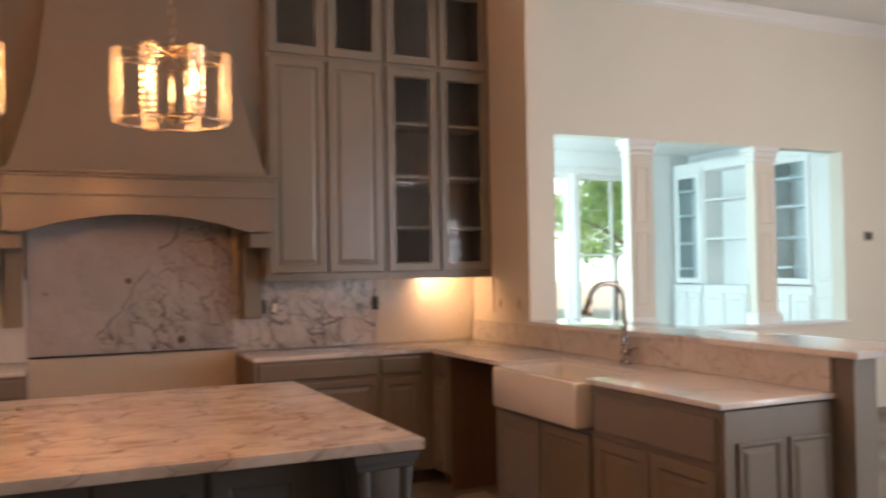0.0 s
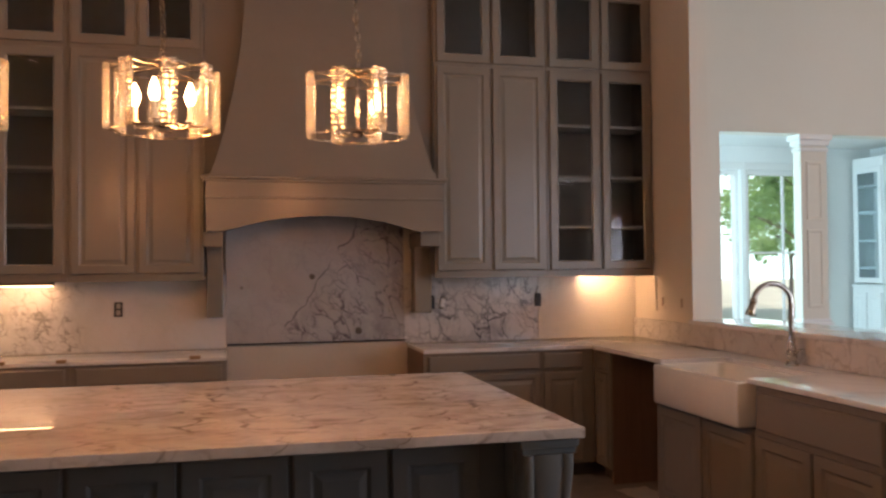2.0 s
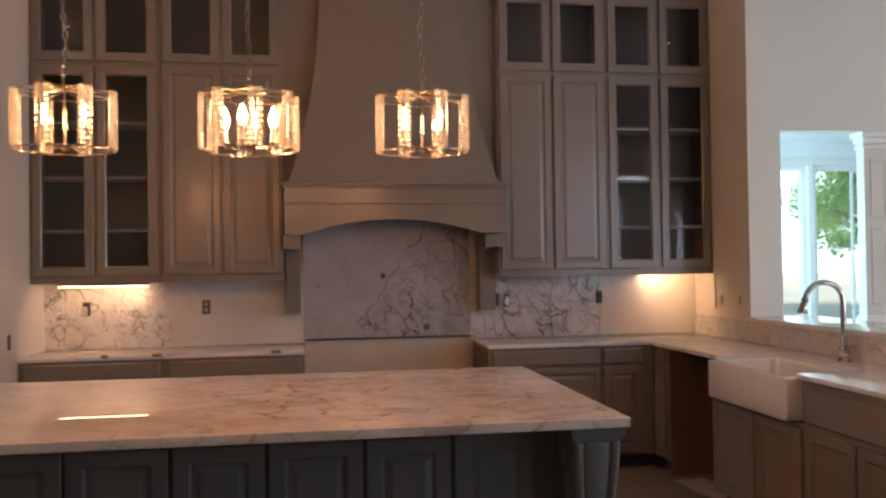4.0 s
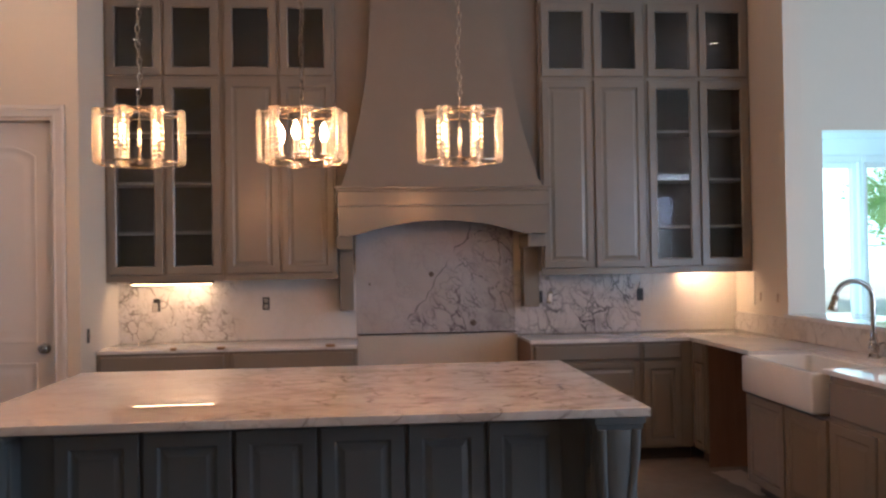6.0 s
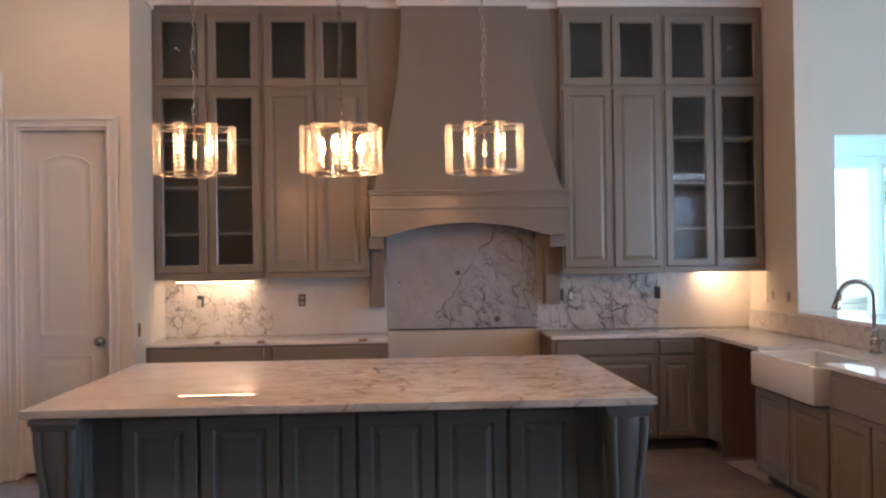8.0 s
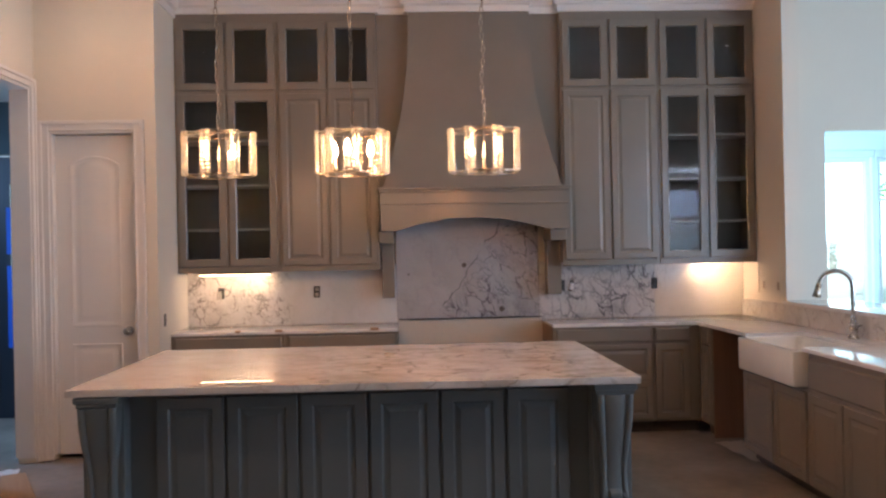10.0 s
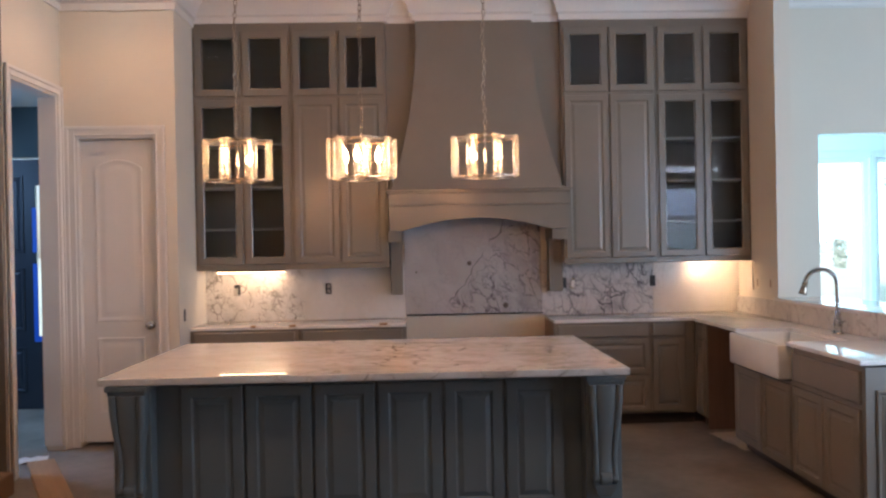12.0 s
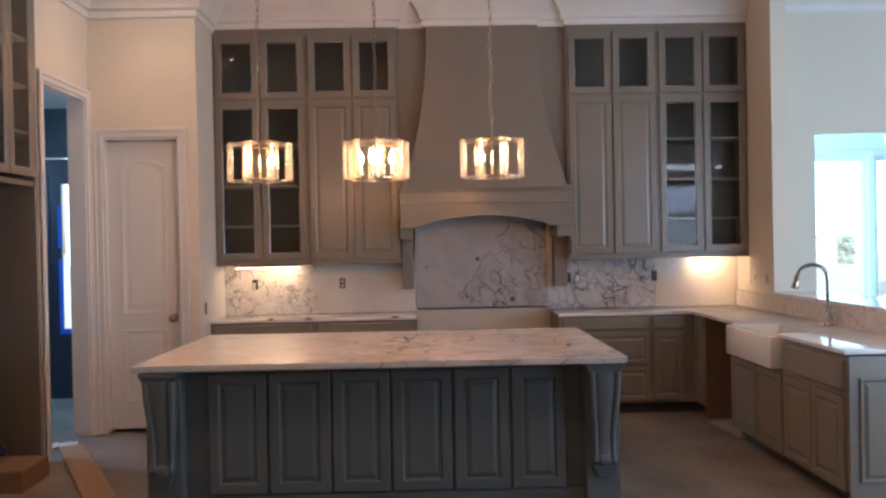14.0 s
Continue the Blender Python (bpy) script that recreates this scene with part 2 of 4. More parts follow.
TAPE = material("blue_tape", (0.02, 0.12, 0.62), 0.6)
# Blue-grey darkened so the paint itself carries the hall's shade.
TEAL = material("shaded_hall_paint", (0.09, 0.125, 0.14), 0.7)
M_ISLAND = veined("island_marble", (0.68, 0.66, 0.635), (0.225, 0.19, 0.155), [((1, 0, 0), -1.2, -0.2)], floor=0.20, cell=4.4, width=0.05, squash=(0.85, 1.2, 1), fine=0.4, seed=(0.7, 0.2, 0), cloud=0.60, gloss=(0.004, 0.012))
M_ISLAND.node_tree.nodes["Principled BSDF"].inputs["Specular IOR Level"].default_value = 0.75
M_COUNTER = marble("counter_marble", (3.1, 1.6, 0.4), 0.03, 0.2, (0.1, 0.1, 0.5), strength=0.8, gloss=(0.05, 0.10))
M_SLAB = veined("slab_marble", (0.47, 0.455, 0.46), (0.10, 0.085, 0.10), [((0.836, 0, -0.549), -0.26, -0.12)], floor=0.16, cell=7.5, width=0.065, lean=(0, 0.6, 0), squash=(1.25, 1, 0.75), seed=(2.3, 0, 1.1), line=((0.836, 0, -0.549), -0.21, 0.009), cloud=0.42)
M_DENSE = veined("dense_marble", (0.60, 0.585, 0.585), (0.05, 0.047, 0.06), [((1, 0, 0), 1.42, 1.70)], floor=0.45, cell=7.5, width=0.10, lean=(0, 0.35, 0), squash=(1.25, 1, 0.8), seed=(0.4, 0, 3.2), line=((1, 0, -0.12), 1.87, 0.012), cloud=0.5)
M_SPLASH = veined("splash_marble", (0.68, 0.67, 0.66), (0.19, 0.165, 0.145), [((-1, 0, 0), 0.93, 1.06)], floor=0.07, cell=8.0, width=0.065, lean=(0, 0.5, 0), squash=(1.15, 1, 0.8), seed=(5.1, 0, 0.6), cloud=0.35)
M_PALE = veined("pale_marble", (0.66, 0.62, 0.57), (0.30, 0.26, 0.22), [((-1, 0, 0.6), -1.86, -1.66)], floor=0.07, cell=6.0, width=0.06, seed=(0.3, 0, 2.7), cloud=0.5)
M_STRIP = veined("strip_marble", (0.70, 0.68, 0.65), (0.44, 0.41, 0.38), floor=0.3, cell=5.0, width=0.06, seed=(1.2, 3.3, 0.2), cloud=0.35)
PANE = glass("clear_pane")
CABINET_PANE = glass("thin_cabinet_glass", ior=1.205)
TINTED = glass("tinted_pane", (0.62, 0.72, 0.74))
TOP_PANE = glass("thin_upper_glass", ior=1.25)
CRYSTAL = glass("ribbed_crystal", (1.0, 0.97, 0.85), 0.04, 1.52)
CRYSTAL.node_tree.nodes["Principled BSDF"].inputs["Transmission Weight"].default_value = 0.86
crystal_nodes = CRYSTAL.node_tree
milky = crystal_nodes.nodes.new("ShaderNodeBsdfTranslucent")
milky.inputs["Color"].default_value = (1.0, 0.94, 0.74, 1)
cut = crystal_nodes.nodes.new("ShaderNodeMixShader")
cut.inputs[0].default_value = 0.03
crystal_nodes.links.new(crystal_nodes.nodes["Principled BSDF"].outputs[0], cut.inputs[1])
crystal_nodes.links.new(milky.outputs[0], cut.inputs[2])
crystal_nodes.links.new(cut.outputs[0], crystal_nodes.nodes["Material Output"].inputs["Surface"])
BULB = glow("lit_bulb", (1.0, 0.66, 0.32), 60)
LENS = glow("lit_lens", (1.0, 0.66, 0.35), 12)
CANLENS = glow("can_lens", (1.0, 0.80, 0.58), 60)
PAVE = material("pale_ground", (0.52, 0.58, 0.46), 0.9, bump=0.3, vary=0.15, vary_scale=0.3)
LEAF = material("leaf", (0.17, 0.30, 0.12), 0.5, vary=0.5, vary_scale=0.6)
leaf_nodes = LEAF.node_tree
lit = leaf_nodes.nodes.new("ShaderNodeBsdfTranslucent")
lit.inputs["Color"].default_value = (0.46, 0.78, 0.36, 1)
blend = leaf_nodes.nodes.new("ShaderNodeMixShader")
blend.inputs[0].default_value = 0.6
leaf_nodes.links.new(leaf_nodes.nodes["Principled BSDF"].outputs[0], blend.inputs[1])
leaf_nodes.links.new(lit.outputs[0], blend.inputs[2])
leaf_nodes.links.new(blend.outputs[0], leaf_nodes.nodes["Material Output"].inputs["Surface"])
# Outdoor haze is put into the hedge's colour as a pale green.
HEDGE = material("hazy_hedge", (0.55, 0.62, 0.52), 0.7, vary=0.25, vary_scale=0.8)
BAG = material("blue_bag", (0.012, 0.03, 0.12), 0.3)
BARK = material("bark", (0.24, 0.20, 0.16), 0.9, bump=0.6)

# ---- building helpers ----


def mesh_of(name, bm, mat, smooth=None):
    bmesh.ops.recalc_face_normals(bm, faces=bm.faces)
    me = bpy.data.meshes.new(name)
    bm.to_mesh(me)
    bm.free()
    me.materials.append(mat)
    if smooth:
        for p in me.polygons:
            p.use_smooth = True
        me.set_sharp_from_angle(angle=radians(smooth))
    return me


def part(name, bm, mat, parent, label="", smooth=None):
    ob = new(name, mesh_of(name, bm, mat, smooth))
    ob.parent = parent
    if label:
        ob["label"] = label
    return ob


def thing(name, label, category, m=None, group="", kind=""):
    ob = new(name)
    ob.empty_display_size = 0.1
    ob.matrix_world = m or Matrix()
    return tagged(ob, label, category, group, kind)


def structure(name, bm, mat, label="", smooth=None):
    return tagged(new(name, mesh_of(name, bm, mat, smooth)), label, "", "", "structure")


def solid(name, bm, mat, label, category, group="", smooth=None, m=None):
    ob = tagged(new(name, mesh_of(name, bm, mat, smooth)), label, category, group)
    if m:
        ob.matrix_world = m
    return ob


def box(bm, x0, x1, y0, y1, z0, z1, bevel=0.0, seg=1):
    """A box, with bevelled edges if asked."""
    r = bmesh.ops.create_cube(bm, size=1)
    bmesh.ops.transform(bm, verts=r["verts"], matrix=Matrix.Translation(((x0 + x1) / 2, (y0 + y1) / 2, (z0 + z1) / 2))
                        @ Matrix.Diagonal((x1 - x0, y1 - y0, z1 - z0, 1)))
    if bevel:
        edges = {e for v in r["verts"] for e in v.link_edges}
        bmesh.ops.bevel(bm, geom=list(edges), offset=bevel, segments=seg, affect="EDGES", profile=0.5)
    return bm


def boxes(*dims, bevel=0.0, seg=1):
    bm = bmesh.new()
    for d in dims:
        box(bm, *d, bevel=bevel, seg=seg)
    return bm


def prism(bm, outline, axis, a, b):
    """An outline of 2D points drawn along an axis from a to b."""
    def at(p, v):
        return {"x": (v, p[0], p[1]), "y": (p[0], v, p[1]), "z": (p[0], p[1], v)}[axis]
    lo = [bm.verts.new(at(p, a)) for p in outline]
    hi = [bm.verts.new(at(p, b)) for p in outline]
    bm.faces.new(lo)
    bm.faces.new(hi[::-1])
    k = len(outline)
    for i in range(k):
        bm.faces.new((lo[i], lo[(i + 1) % k], hi[(i + 1) % k], hi[i]))
    return bm


def rings(bm, loops, cap_start=True, cap_end=True, closed=False):
    """Joins loops of equal length with quads."""
    made = [[bm.verts.new(p) for p in lp] for lp in loops]
    k = len(made[0])
    pairs = list(zip(made, made[1:])) + ([(made[-1], made[0])] if closed else [])
    for a, c in pairs:
        for i in range(k):
            bm.faces.new((a[i], a[(i + 1) % k], c[(i + 1) % k], c[i]))
    if not closed:
        if cap_start:
            bm.faces.new(made[0][::-1])
        if cap_end:
            bm.faces.new(made[-1])
    return bm


def rect(x0, x1, z0, z1, y, i=0.0):
    return [(x0 + i, y, z0 + i), (x1 - i, y, z0 + i), (x1 - i, y, z1 - i), (x0 + i, y, z1 - i)]


def raised_door(bm, x0, x1, z0, z1, y, t=0.022, stile=0.058, bevel=0.025, sunk=0.011):
    """A raised-panel door or drawer front, its back on the plane y, facing -y."""
    f = y - t
    s = min(stile, (x1 - x0) * 0.26, (z1 - z0) * 0.26)
    r = min(bevel, (x1 - x0) * 0.08, (z1 - z0) * 0.08)
    prof = [(0, y), (0, f + 0.004), (0.004, f), (s - 0.006, f), (s - 0.002, f + 0.005), (s + 0.006, f + sunk), (s + 0.008, f + sunk), (s + 0.008 + r, f + 0.003), (s + 0.010 + r, f + 0.0015)]
    return rings(bm, [rect(x0, x1, z0, z1, yy, i) for i, yy in prof])


def slab_front(bm, x0, x1, z0, z1, y, t=0.022):
    return rings(bm, [rect(x0, x1, z0, z1, yy, i) for i, yy in ((0, y), (0, y - t + 0.007), (0.004, y - t + 0.003), (0.010, y - t))])


def frame_door(bm, x0, x1, z0, z1, y, t=0.022, stile=0.068):
    f = y - t
    prof = [(0, y), (0, f + 0.004), (0.004, f), (stile - 0.010, f), (stile - 0.003, f + 0.005), (stile, f + 0.008), (stile, y)]
    return rings(bm, [rect(x0, x1, z0, z1, yy, i) for i, yy in prof], closed=True)


def tube(bm, pts, radius, sides=10, cap=True):
    """A round rod along points; radius may be a list."""
    pts = [Vector(p) for p in pts]
    loops, side = [], None
    for i, p in enumerate(pts):
        d = (pts[min(i + 1, len(pts) - 1)] - pts[max(i - 1, 0)]).normalized()
        if side is None:
            side = d.orthogonal().normalized()
        side = (side - d * side.dot(d)).normalized()
        up = d.cross(side)
        r = radius[i] if isinstance(radius, (list, tuple)) else radius
        loops.append([p + r * (math.cos(2 * math.pi * k / sides) * side + math.sin(2 * math.pi * k / sides) * up) for k in range(sides)])
    return rings(bm, loops, cap, cap)


def lathe(bm, profile, centre=(0, 0, 0), sides=20):
    """A turned form round z: profile of (radius, z)."""
    cx, cy, cz = centre
    return rings(bm, [[(cx + r * math.cos(2 * math.pi * k / sides), cy + r * math.sin(2 * math.pi * k / sides), cz + z) for k in range(sides)] for r, z in profile])


# ---- structure ----
WEST, EAST, NORTH, CEILING = -2.90, 9.0, 3.80, 4.06
FZ = -0.045
bm = boxes((-7, EAST + 0.3, SOUTH_Y - 0.3, 7.0, -0.14, FZ))
structure("floor", bm, FLOOR, "bare dusty brown concrete floor slab, unfinished")
structure("ceiling", boxes((WEST - 0.6, EAST + 0.2, SOUTH_Y - 0.2, NORTH + 0.1, CEILING, CEILING + 0.1), (3.4, EAST + 0.2, NORTH + 0.1, 7.0, 3.0, 3.1),
                           (-7, -3.04, 0.0, 5.0, 3.2, 3.3)), CEIL, "off-white painted ceiling")
# kitchen back wall, drywall showing in the range gap
structure("wall_north", boxes((-1.93, 3.30, NORTH, NORTH + 0.14, FZ, CEILING)), DRYWALL, "beige drywall behind the kitchen cabinets")
# dining side of the back wall, with the columned opening
O_X0, O_X1, O_Z0, O_Z1 = 4.155, 7.71, 0.905, 2.675
FAR = 3.86
structure("wall_dining", boxes((3.44, O_X0, FAR, FAR + 0.16, FZ, CEILING), (O_X1, EAST, FAR, FAR + 0.16, FZ, CEILING),
                               (O_X0, O_X1, FAR, FAR + 0.16, 0, O_Z0 - 0.03), (O_X0, O_X1, FAR, FAR + 0.16, O_Z1, CEILING)), WALL, "cream painted wall with a wide columned opening")
structure("trim_opening_sill", boxes((O_X0 - 0.03, O_X1 + 0.03, FAR - 0.05, FAR + 0.2, O_Z0 - 0.03, O_Z0), bevel=0.006), WHITE, "white painted ledge of the columned opening")
# stub wall between kitchen and dining side
structure("wall_stub", boxes((3.30, 3.44, 2.875, FAR + 0.16, FZ, CEILING)), WALL, "cream painted stub wall beside the cabinets")
# pantry wall: two piers, a head, and the side of the cabinet niche
PY = 2.86
D0, D1, DTOP = -2.785, -2.105, 2.625
structure("wall_pantry", boxes((WEST, D0, PY, PY + 0.16, FZ, CEILING), (D1, -1.93, PY, FAR + 0.08, FZ, CEILING), (D0, D1, PY, PY + 0.16, DTOP, CEILING)), WALL,
          "cream painted wall round the pantry door")
structure("wall_pantry_back", boxes((WEST, D1, PY + 0.9, PY + 1.0, FZ, CEILING)), WALL)
# west wall with the refrigerator niche and the hall opening
H0, H1, HTOP = 1.93, 2.775, 2.97
N0, N1 = 0.92, 1.81
structure("wall_west", boxes((WEST - 0.14, WEST, SOUTH_Y, N0, FZ, CEILING), (WEST - 0.14, WEST, N1 + 0.02, H0, FZ, CEILING), (WEST - 0.14, WEST, H1, PY + 1.0, FZ, CEILING),
                             (WEST - 0.14, WEST, H0, H1, HTOP, CEILING), (WEST - 0.78, WEST - 0.70, N0 - 0.1, N1 + 0.1, FZ, CEILING)), WALL, "cream painted wall with a cased hall opening")
# East opening is unseen and assumed, made for the added daylight lamp.
structure("wall_east", boxes((EAST, EAST + 0.14, SOUTH_Y, -2.4, FZ, CEILING), (EAST, EAST + 0.14, 0.2, 7.0, FZ, CEILING), (EAST, EAST + 0.14, -2.4, 0.2, 0, 0.8), (EAST, EAST + 0.14, -2.4, 0.2, 2.95, CEILING)), WALL)
# plain south wall, and the patio wall with its glazing
S = SOUTH_Y
structure("wall_south", boxes((WEST, 4.0, S - 0.16, S, FZ, CEILING)), WALL)
P = PATIO_Y
structure("wall_patio", boxes((4.0, 4.14, S, P - 0.16, FZ, CEILING), (4.0, 4.25, P - 0.16, P, FZ, CEILING), (5.05, 5.85, P - 0.16, P, FZ, 2.4), (6.35, EAST, P - 0.16, P, FZ, 2.4),
                              (4.25, 5.05, P - 0.16, P, 2.57, 2.80), (5.05, 5.38, P - 0.16, P, 2.4, 2.80), (4.25, 5.38, P - 0.16, P, 2.90, CEILING), (5.38, EAST, P - 0.16, P, 2.4, CEILING)), WALL)
# sunroom
SB = 6.68
W1, W2, WZ0, WZ1 = (4.75, 6.20), (6.28, 7.42), 0.62, 2.70
# The opening in the west side is assumed, to hold the added lamp.
structure("wall_sunroom", boxes((3.44, W1[0], SB, SB + 0.16, 0, 3.0), (W1[1], W2[0], SB, SB + 0.16, 0, WZ1), (W2[1], 8.2, SB, SB + 0.16, 0, 3.0),
                                (W1[0], W2[1], SB, SB + 0.16, WZ1, 3.0), (W1[0], W1[1], SB, SB + 0.16, 0, WZ0), (W2[0], W2[1], SB, SB + 0.16, 0, WZ0),
                                (3.44, 3.56, FAR + 0.16, 4.4, 0, 3.0), (3.44, 3.56, 6.4, SB, 0, 3.0), (3.44, 3.56, 4.4, 6.4, 0, 0.8), (3.44, 3.56, 4.4, 6.4, 2.6, 3.0), (8.12, 8.24, FAR + 0.16, SB + 0.16, 0, 3.0)), SUNWHITE, "white painted sunroom walls")
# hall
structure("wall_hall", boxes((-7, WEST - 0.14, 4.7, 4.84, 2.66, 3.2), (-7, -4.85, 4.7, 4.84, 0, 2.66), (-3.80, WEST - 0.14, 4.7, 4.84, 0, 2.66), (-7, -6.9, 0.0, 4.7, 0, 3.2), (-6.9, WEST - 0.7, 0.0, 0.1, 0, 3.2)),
          TEAL, "hall walls with shade put into their dark blue-grey colour")


def crown(name, path, z, label, mat=WHITE, big=1.0):
    """Crown moulding along plan points; its profile steps out to the path's right."""
    prof = [(0, 0), (0.012, 0.0), (0.012, 0.035), (0.030, 0.045), (0.036, 0.075), (0.060, 0.115), (0.095, 0.145), (0.110, 0.175), (0.125, 0.182), (0.125, 0.215), (0, 0.215)]
    prof = [(a * big, c * big) for a, c in prof]
    loops = []
    for i, p in enumerate(path):
        p = Vector(p)
        a = (p - Vector(path[i - 1])).normalized() if i else None
        c = (Vector(path[i + 1]) - p).normalized() if i < len(path) - 1 else None
        n1 = Vector((a.y, -a.x)) if a else None
        n2 = Vector((c.y, -c.x)) if c else None
        if n1 and n2:
            o = (n1 + n2) / max(0.2, 1 + n1.dot(n2))
        else:
            o = n1 or n2
        loops.append([(p.x + o.x * u, p.y + o.y * u, z + v) for u, v in prof])
    return structure(name, rings(bmesh.new(), loops), mat, label, smooth=35)


CZ = 3.735
crown("trim_crown_cabinets", [(-1.93, 3.455), (-0.14, 3.455), (-0.14, 3.52), (0.136, 3.52), (0.136, 3.44), (1.225, 3.44), (1.225, 3.52), (1.515, 3.52), (1.515, 3.455), (3.30, 3.455)], CZ, "white crown moulding above the cabinets", big=1.5)
crown("trim_crown_pantry", [(WEST, PY), (-1.93, PY), (-1.93, 3.455)], 3.70, "white crown moulding of the pantry wall", big=1.67)
crown("trim_crown_west", [(WEST, SOUTH_Y), (WEST, PY)], 3.70, "white crown moulding of the west wall", big=1.67)
crown("trim_crown_stub", [(3.30, 3.455), (3.30, 2.875), (3.44, 2.875), (3.44, FAR), (EAST, FAR)], 3.93, "white crown moulding on the dining wall", big=0.6)


def casing(bm, x0, x1, ztop, y, w=0.085):
    """Door casing with a stepped profile on a wall facing -y."""
    for a, c, d in ((0.0, w, 0.016), (w * 0.62, w, 0.028), (w * 0.02, w * 0.2, 0.021)):
        box(bm, x0 - c, x0 - a, y - d, y, FZ, ztop + c, 0.003)
        box(bm, x1 + a, x1 + c, y - d, y, FZ, ztop + c, 0.003)
        box(bm, x0 - a, x1 + a, y - d, y, ztop + a, ztop + c, 0.003)
    return bm


bm = casing(bmesh.new(), D0, D1, DTOP, PY)
for d in ((D0, D0 + 0.02, PY, PY + 0.15, 0, DTOP), (D1 - 0.02, D1, PY, PY + 0.15, 0, DTOP), (D0 + 0.02, D1 - 0.02, PY, PY + 0.15, DTOP - 0.02, DTOP)):
    box(bm, *d)
structure("trim_pantry_door", bm, WHITE, "white stepped casing of the pantry door", smooth=30)
bm = casing(bmesh.new(), H0, H1, HTOP, 0, 0.075)
for d in ((H0, H0 + 0.02, 0, 0.15, 0, HTOP), (H1 - 0.02, H1, 0, 0.15, 0, HTOP), (H0 + 0.02, H1 - 0.02, 0, 0.15, HTOP - 0.02, HTOP)):
    box(bm, *d)
bmesh.ops.transform(bm, verts=bm.verts, matrix=pose(WEST, 0, 0, 0, 0, 90))
structure("trim_hall_opening", bm, WHITE, "white casing of the open hall doorway", smooth=30)
structure("baseboard", boxes((WEST, D0 - 0.09, PY - 0.015, PY, FZ, 0.1), bevel=0.004), WHITE)


def panel_outline(x0, x1, z0, z1, arch, n=10):
    """A panel outline with a segmental arched head."""
    pts = [(x0, z0), (x1, z0)]
    for i in range(n + 1):
        u = i / n
        pts.append((x1 + (x0 - x1) * u, z1 - arch + arch * math.sin(math.pi * u) ** 0.8))
    return pts


def inset_outline(pts, cx, cz, hx, hz, d):
    return [(cx + (p[0] - cx) * (1 - d / hx), cz + (p[1] - cz) * (1 - d / hz)) for p in pts]


def two_panel_door(w, h, t=0.035):
    """A moulded door, arched upper panel and square lower one, at the origin facing -y."""
    bm = bmesh.new()
    box(bm, 0, w, 0.0, t, 0, h, 0.002)
    return bm


def moulding(x0, x1, z0, z1, arch):
    """A recessed moulded panel frame laid on a door face."""
    o = panel_outline(x0, x1, z0, z1, arch)
    cx, cz, hx, hz = (x0 + x1) / 2, (z0 + z1) / 2, (x1 - x0) / 2, (z1 - z0) / 2
    prof = [(0.0, 0.0), (0.004, -0.007), (0.016, -0.006), (0.024, -0.001), (0.05, -0.001), (0.075, -0.006), (0.09, -0.006)]
    return rings(bmesh.new(), [[(p[0], y, p[1]) for p in inset_outline(o, cx, cz, hx, hz, d)] for d, y in prof], False, True)


DW, DH = D1 - D0 - 0.046, DTOP - 0.016
door = thing("door_1", "white two-panel pantry door with arched top panel, closed", "door", pose(D0 + 0.023, PY + 0.055, -0.012), kind="structure")
part("leaf", two_panel_door(DW, DH), WHITE, door)
part("panel", moulding(0.115, DW - 0.115, 1.04, DH - 0.17, 0.07), WHITE, door, smooth=40)
part("panel", moulding(0.115, DW - 0.115, 0.24, 0.90, 0.0), WHITE, door, smooth=40)
bm = lathe(bmesh.new(), [(0.038, 0), (0.038, 0.006), (0.016, 0.012), (0.014, 0.035), (0.028, 0.042), (0.036, 0.055), (0.031, 0.070), (0.012, 0.078)])
bmesh.ops.transform(bm, verts=bm.verts, matrix=pose(DW - 0.06, 0, 1.0, 90, 0, 0))
part("knob", bm, CHROME, door, "polished metal door knob", smooth=50)


def outlet(x, z, y, seg=True):
    ob = thing("electrical_outlet", "uncovered black electrical outlet box in the marble backsplash", "outlet", pose(x, y, z), group="outlets in the backsplash")
    part("box", rings(bmesh.new(), [rect(-0.028, 0.028, -0.052, 0.052, yy, i) for i, yy in ((0, 0), (0, -0.004), (0.004, -0.005), (0.006, -0.001))]), BLACK, ob)
    part("receptacle", boxes((-0.016, 0.016, -0.009, -0.001, -0.042, -0.006), (-0.016, 0.016, -0.009, -0.001, 0.006, 0.042), bevel=0.003), SHELF_EDGE if seg else BLACK, ob)
    if not seg and x < 0:
        part("loose_switch", boxes((-0.034, 0.010, -0.020, -0.0055, -0.058, 0.020), bevel=0.005), SHELF_EDGE, ob, "pale switch body hanging out of its box")
    return ob


# ---- backsplash ----
SPY = 3.78
def slab(x0, x1, z0, z1, mat, label, y=SPY):
    return tagged(solid("backsplash_slab", boxes((x0, x1, y, NORTH - 0.001, z0, z1), bevel=0.0015), mat, label, "backsplash", "backsplash slabs"))


slab(-1.93, 0.0, 0.931, 1.47, M_SPLASH, "white marble backsplash slab with grey veins above the counter")
slab(0.002, 1.338, 0.96, 1.92, M_SLAB, "tall white marble slab with branching grey veins behind the range")
slab(1.34, 2.44, 0.931, 1.47, M_DENSE, "white marble backsplash slab with dense grey veins above the counter")
slab(2.442, 3.299, 0.931, 1.47, M_PALE, "pale marble backsplash slab lit from under the cabinet")
for ox, oz, seg in ((-1.625, 1.235, False), (-0.742, 1.232, True), (1.555, 1.242, False), (2.438, 1.246, False)):
    outlet(ox, oz, SPY - 0.0005, seg)


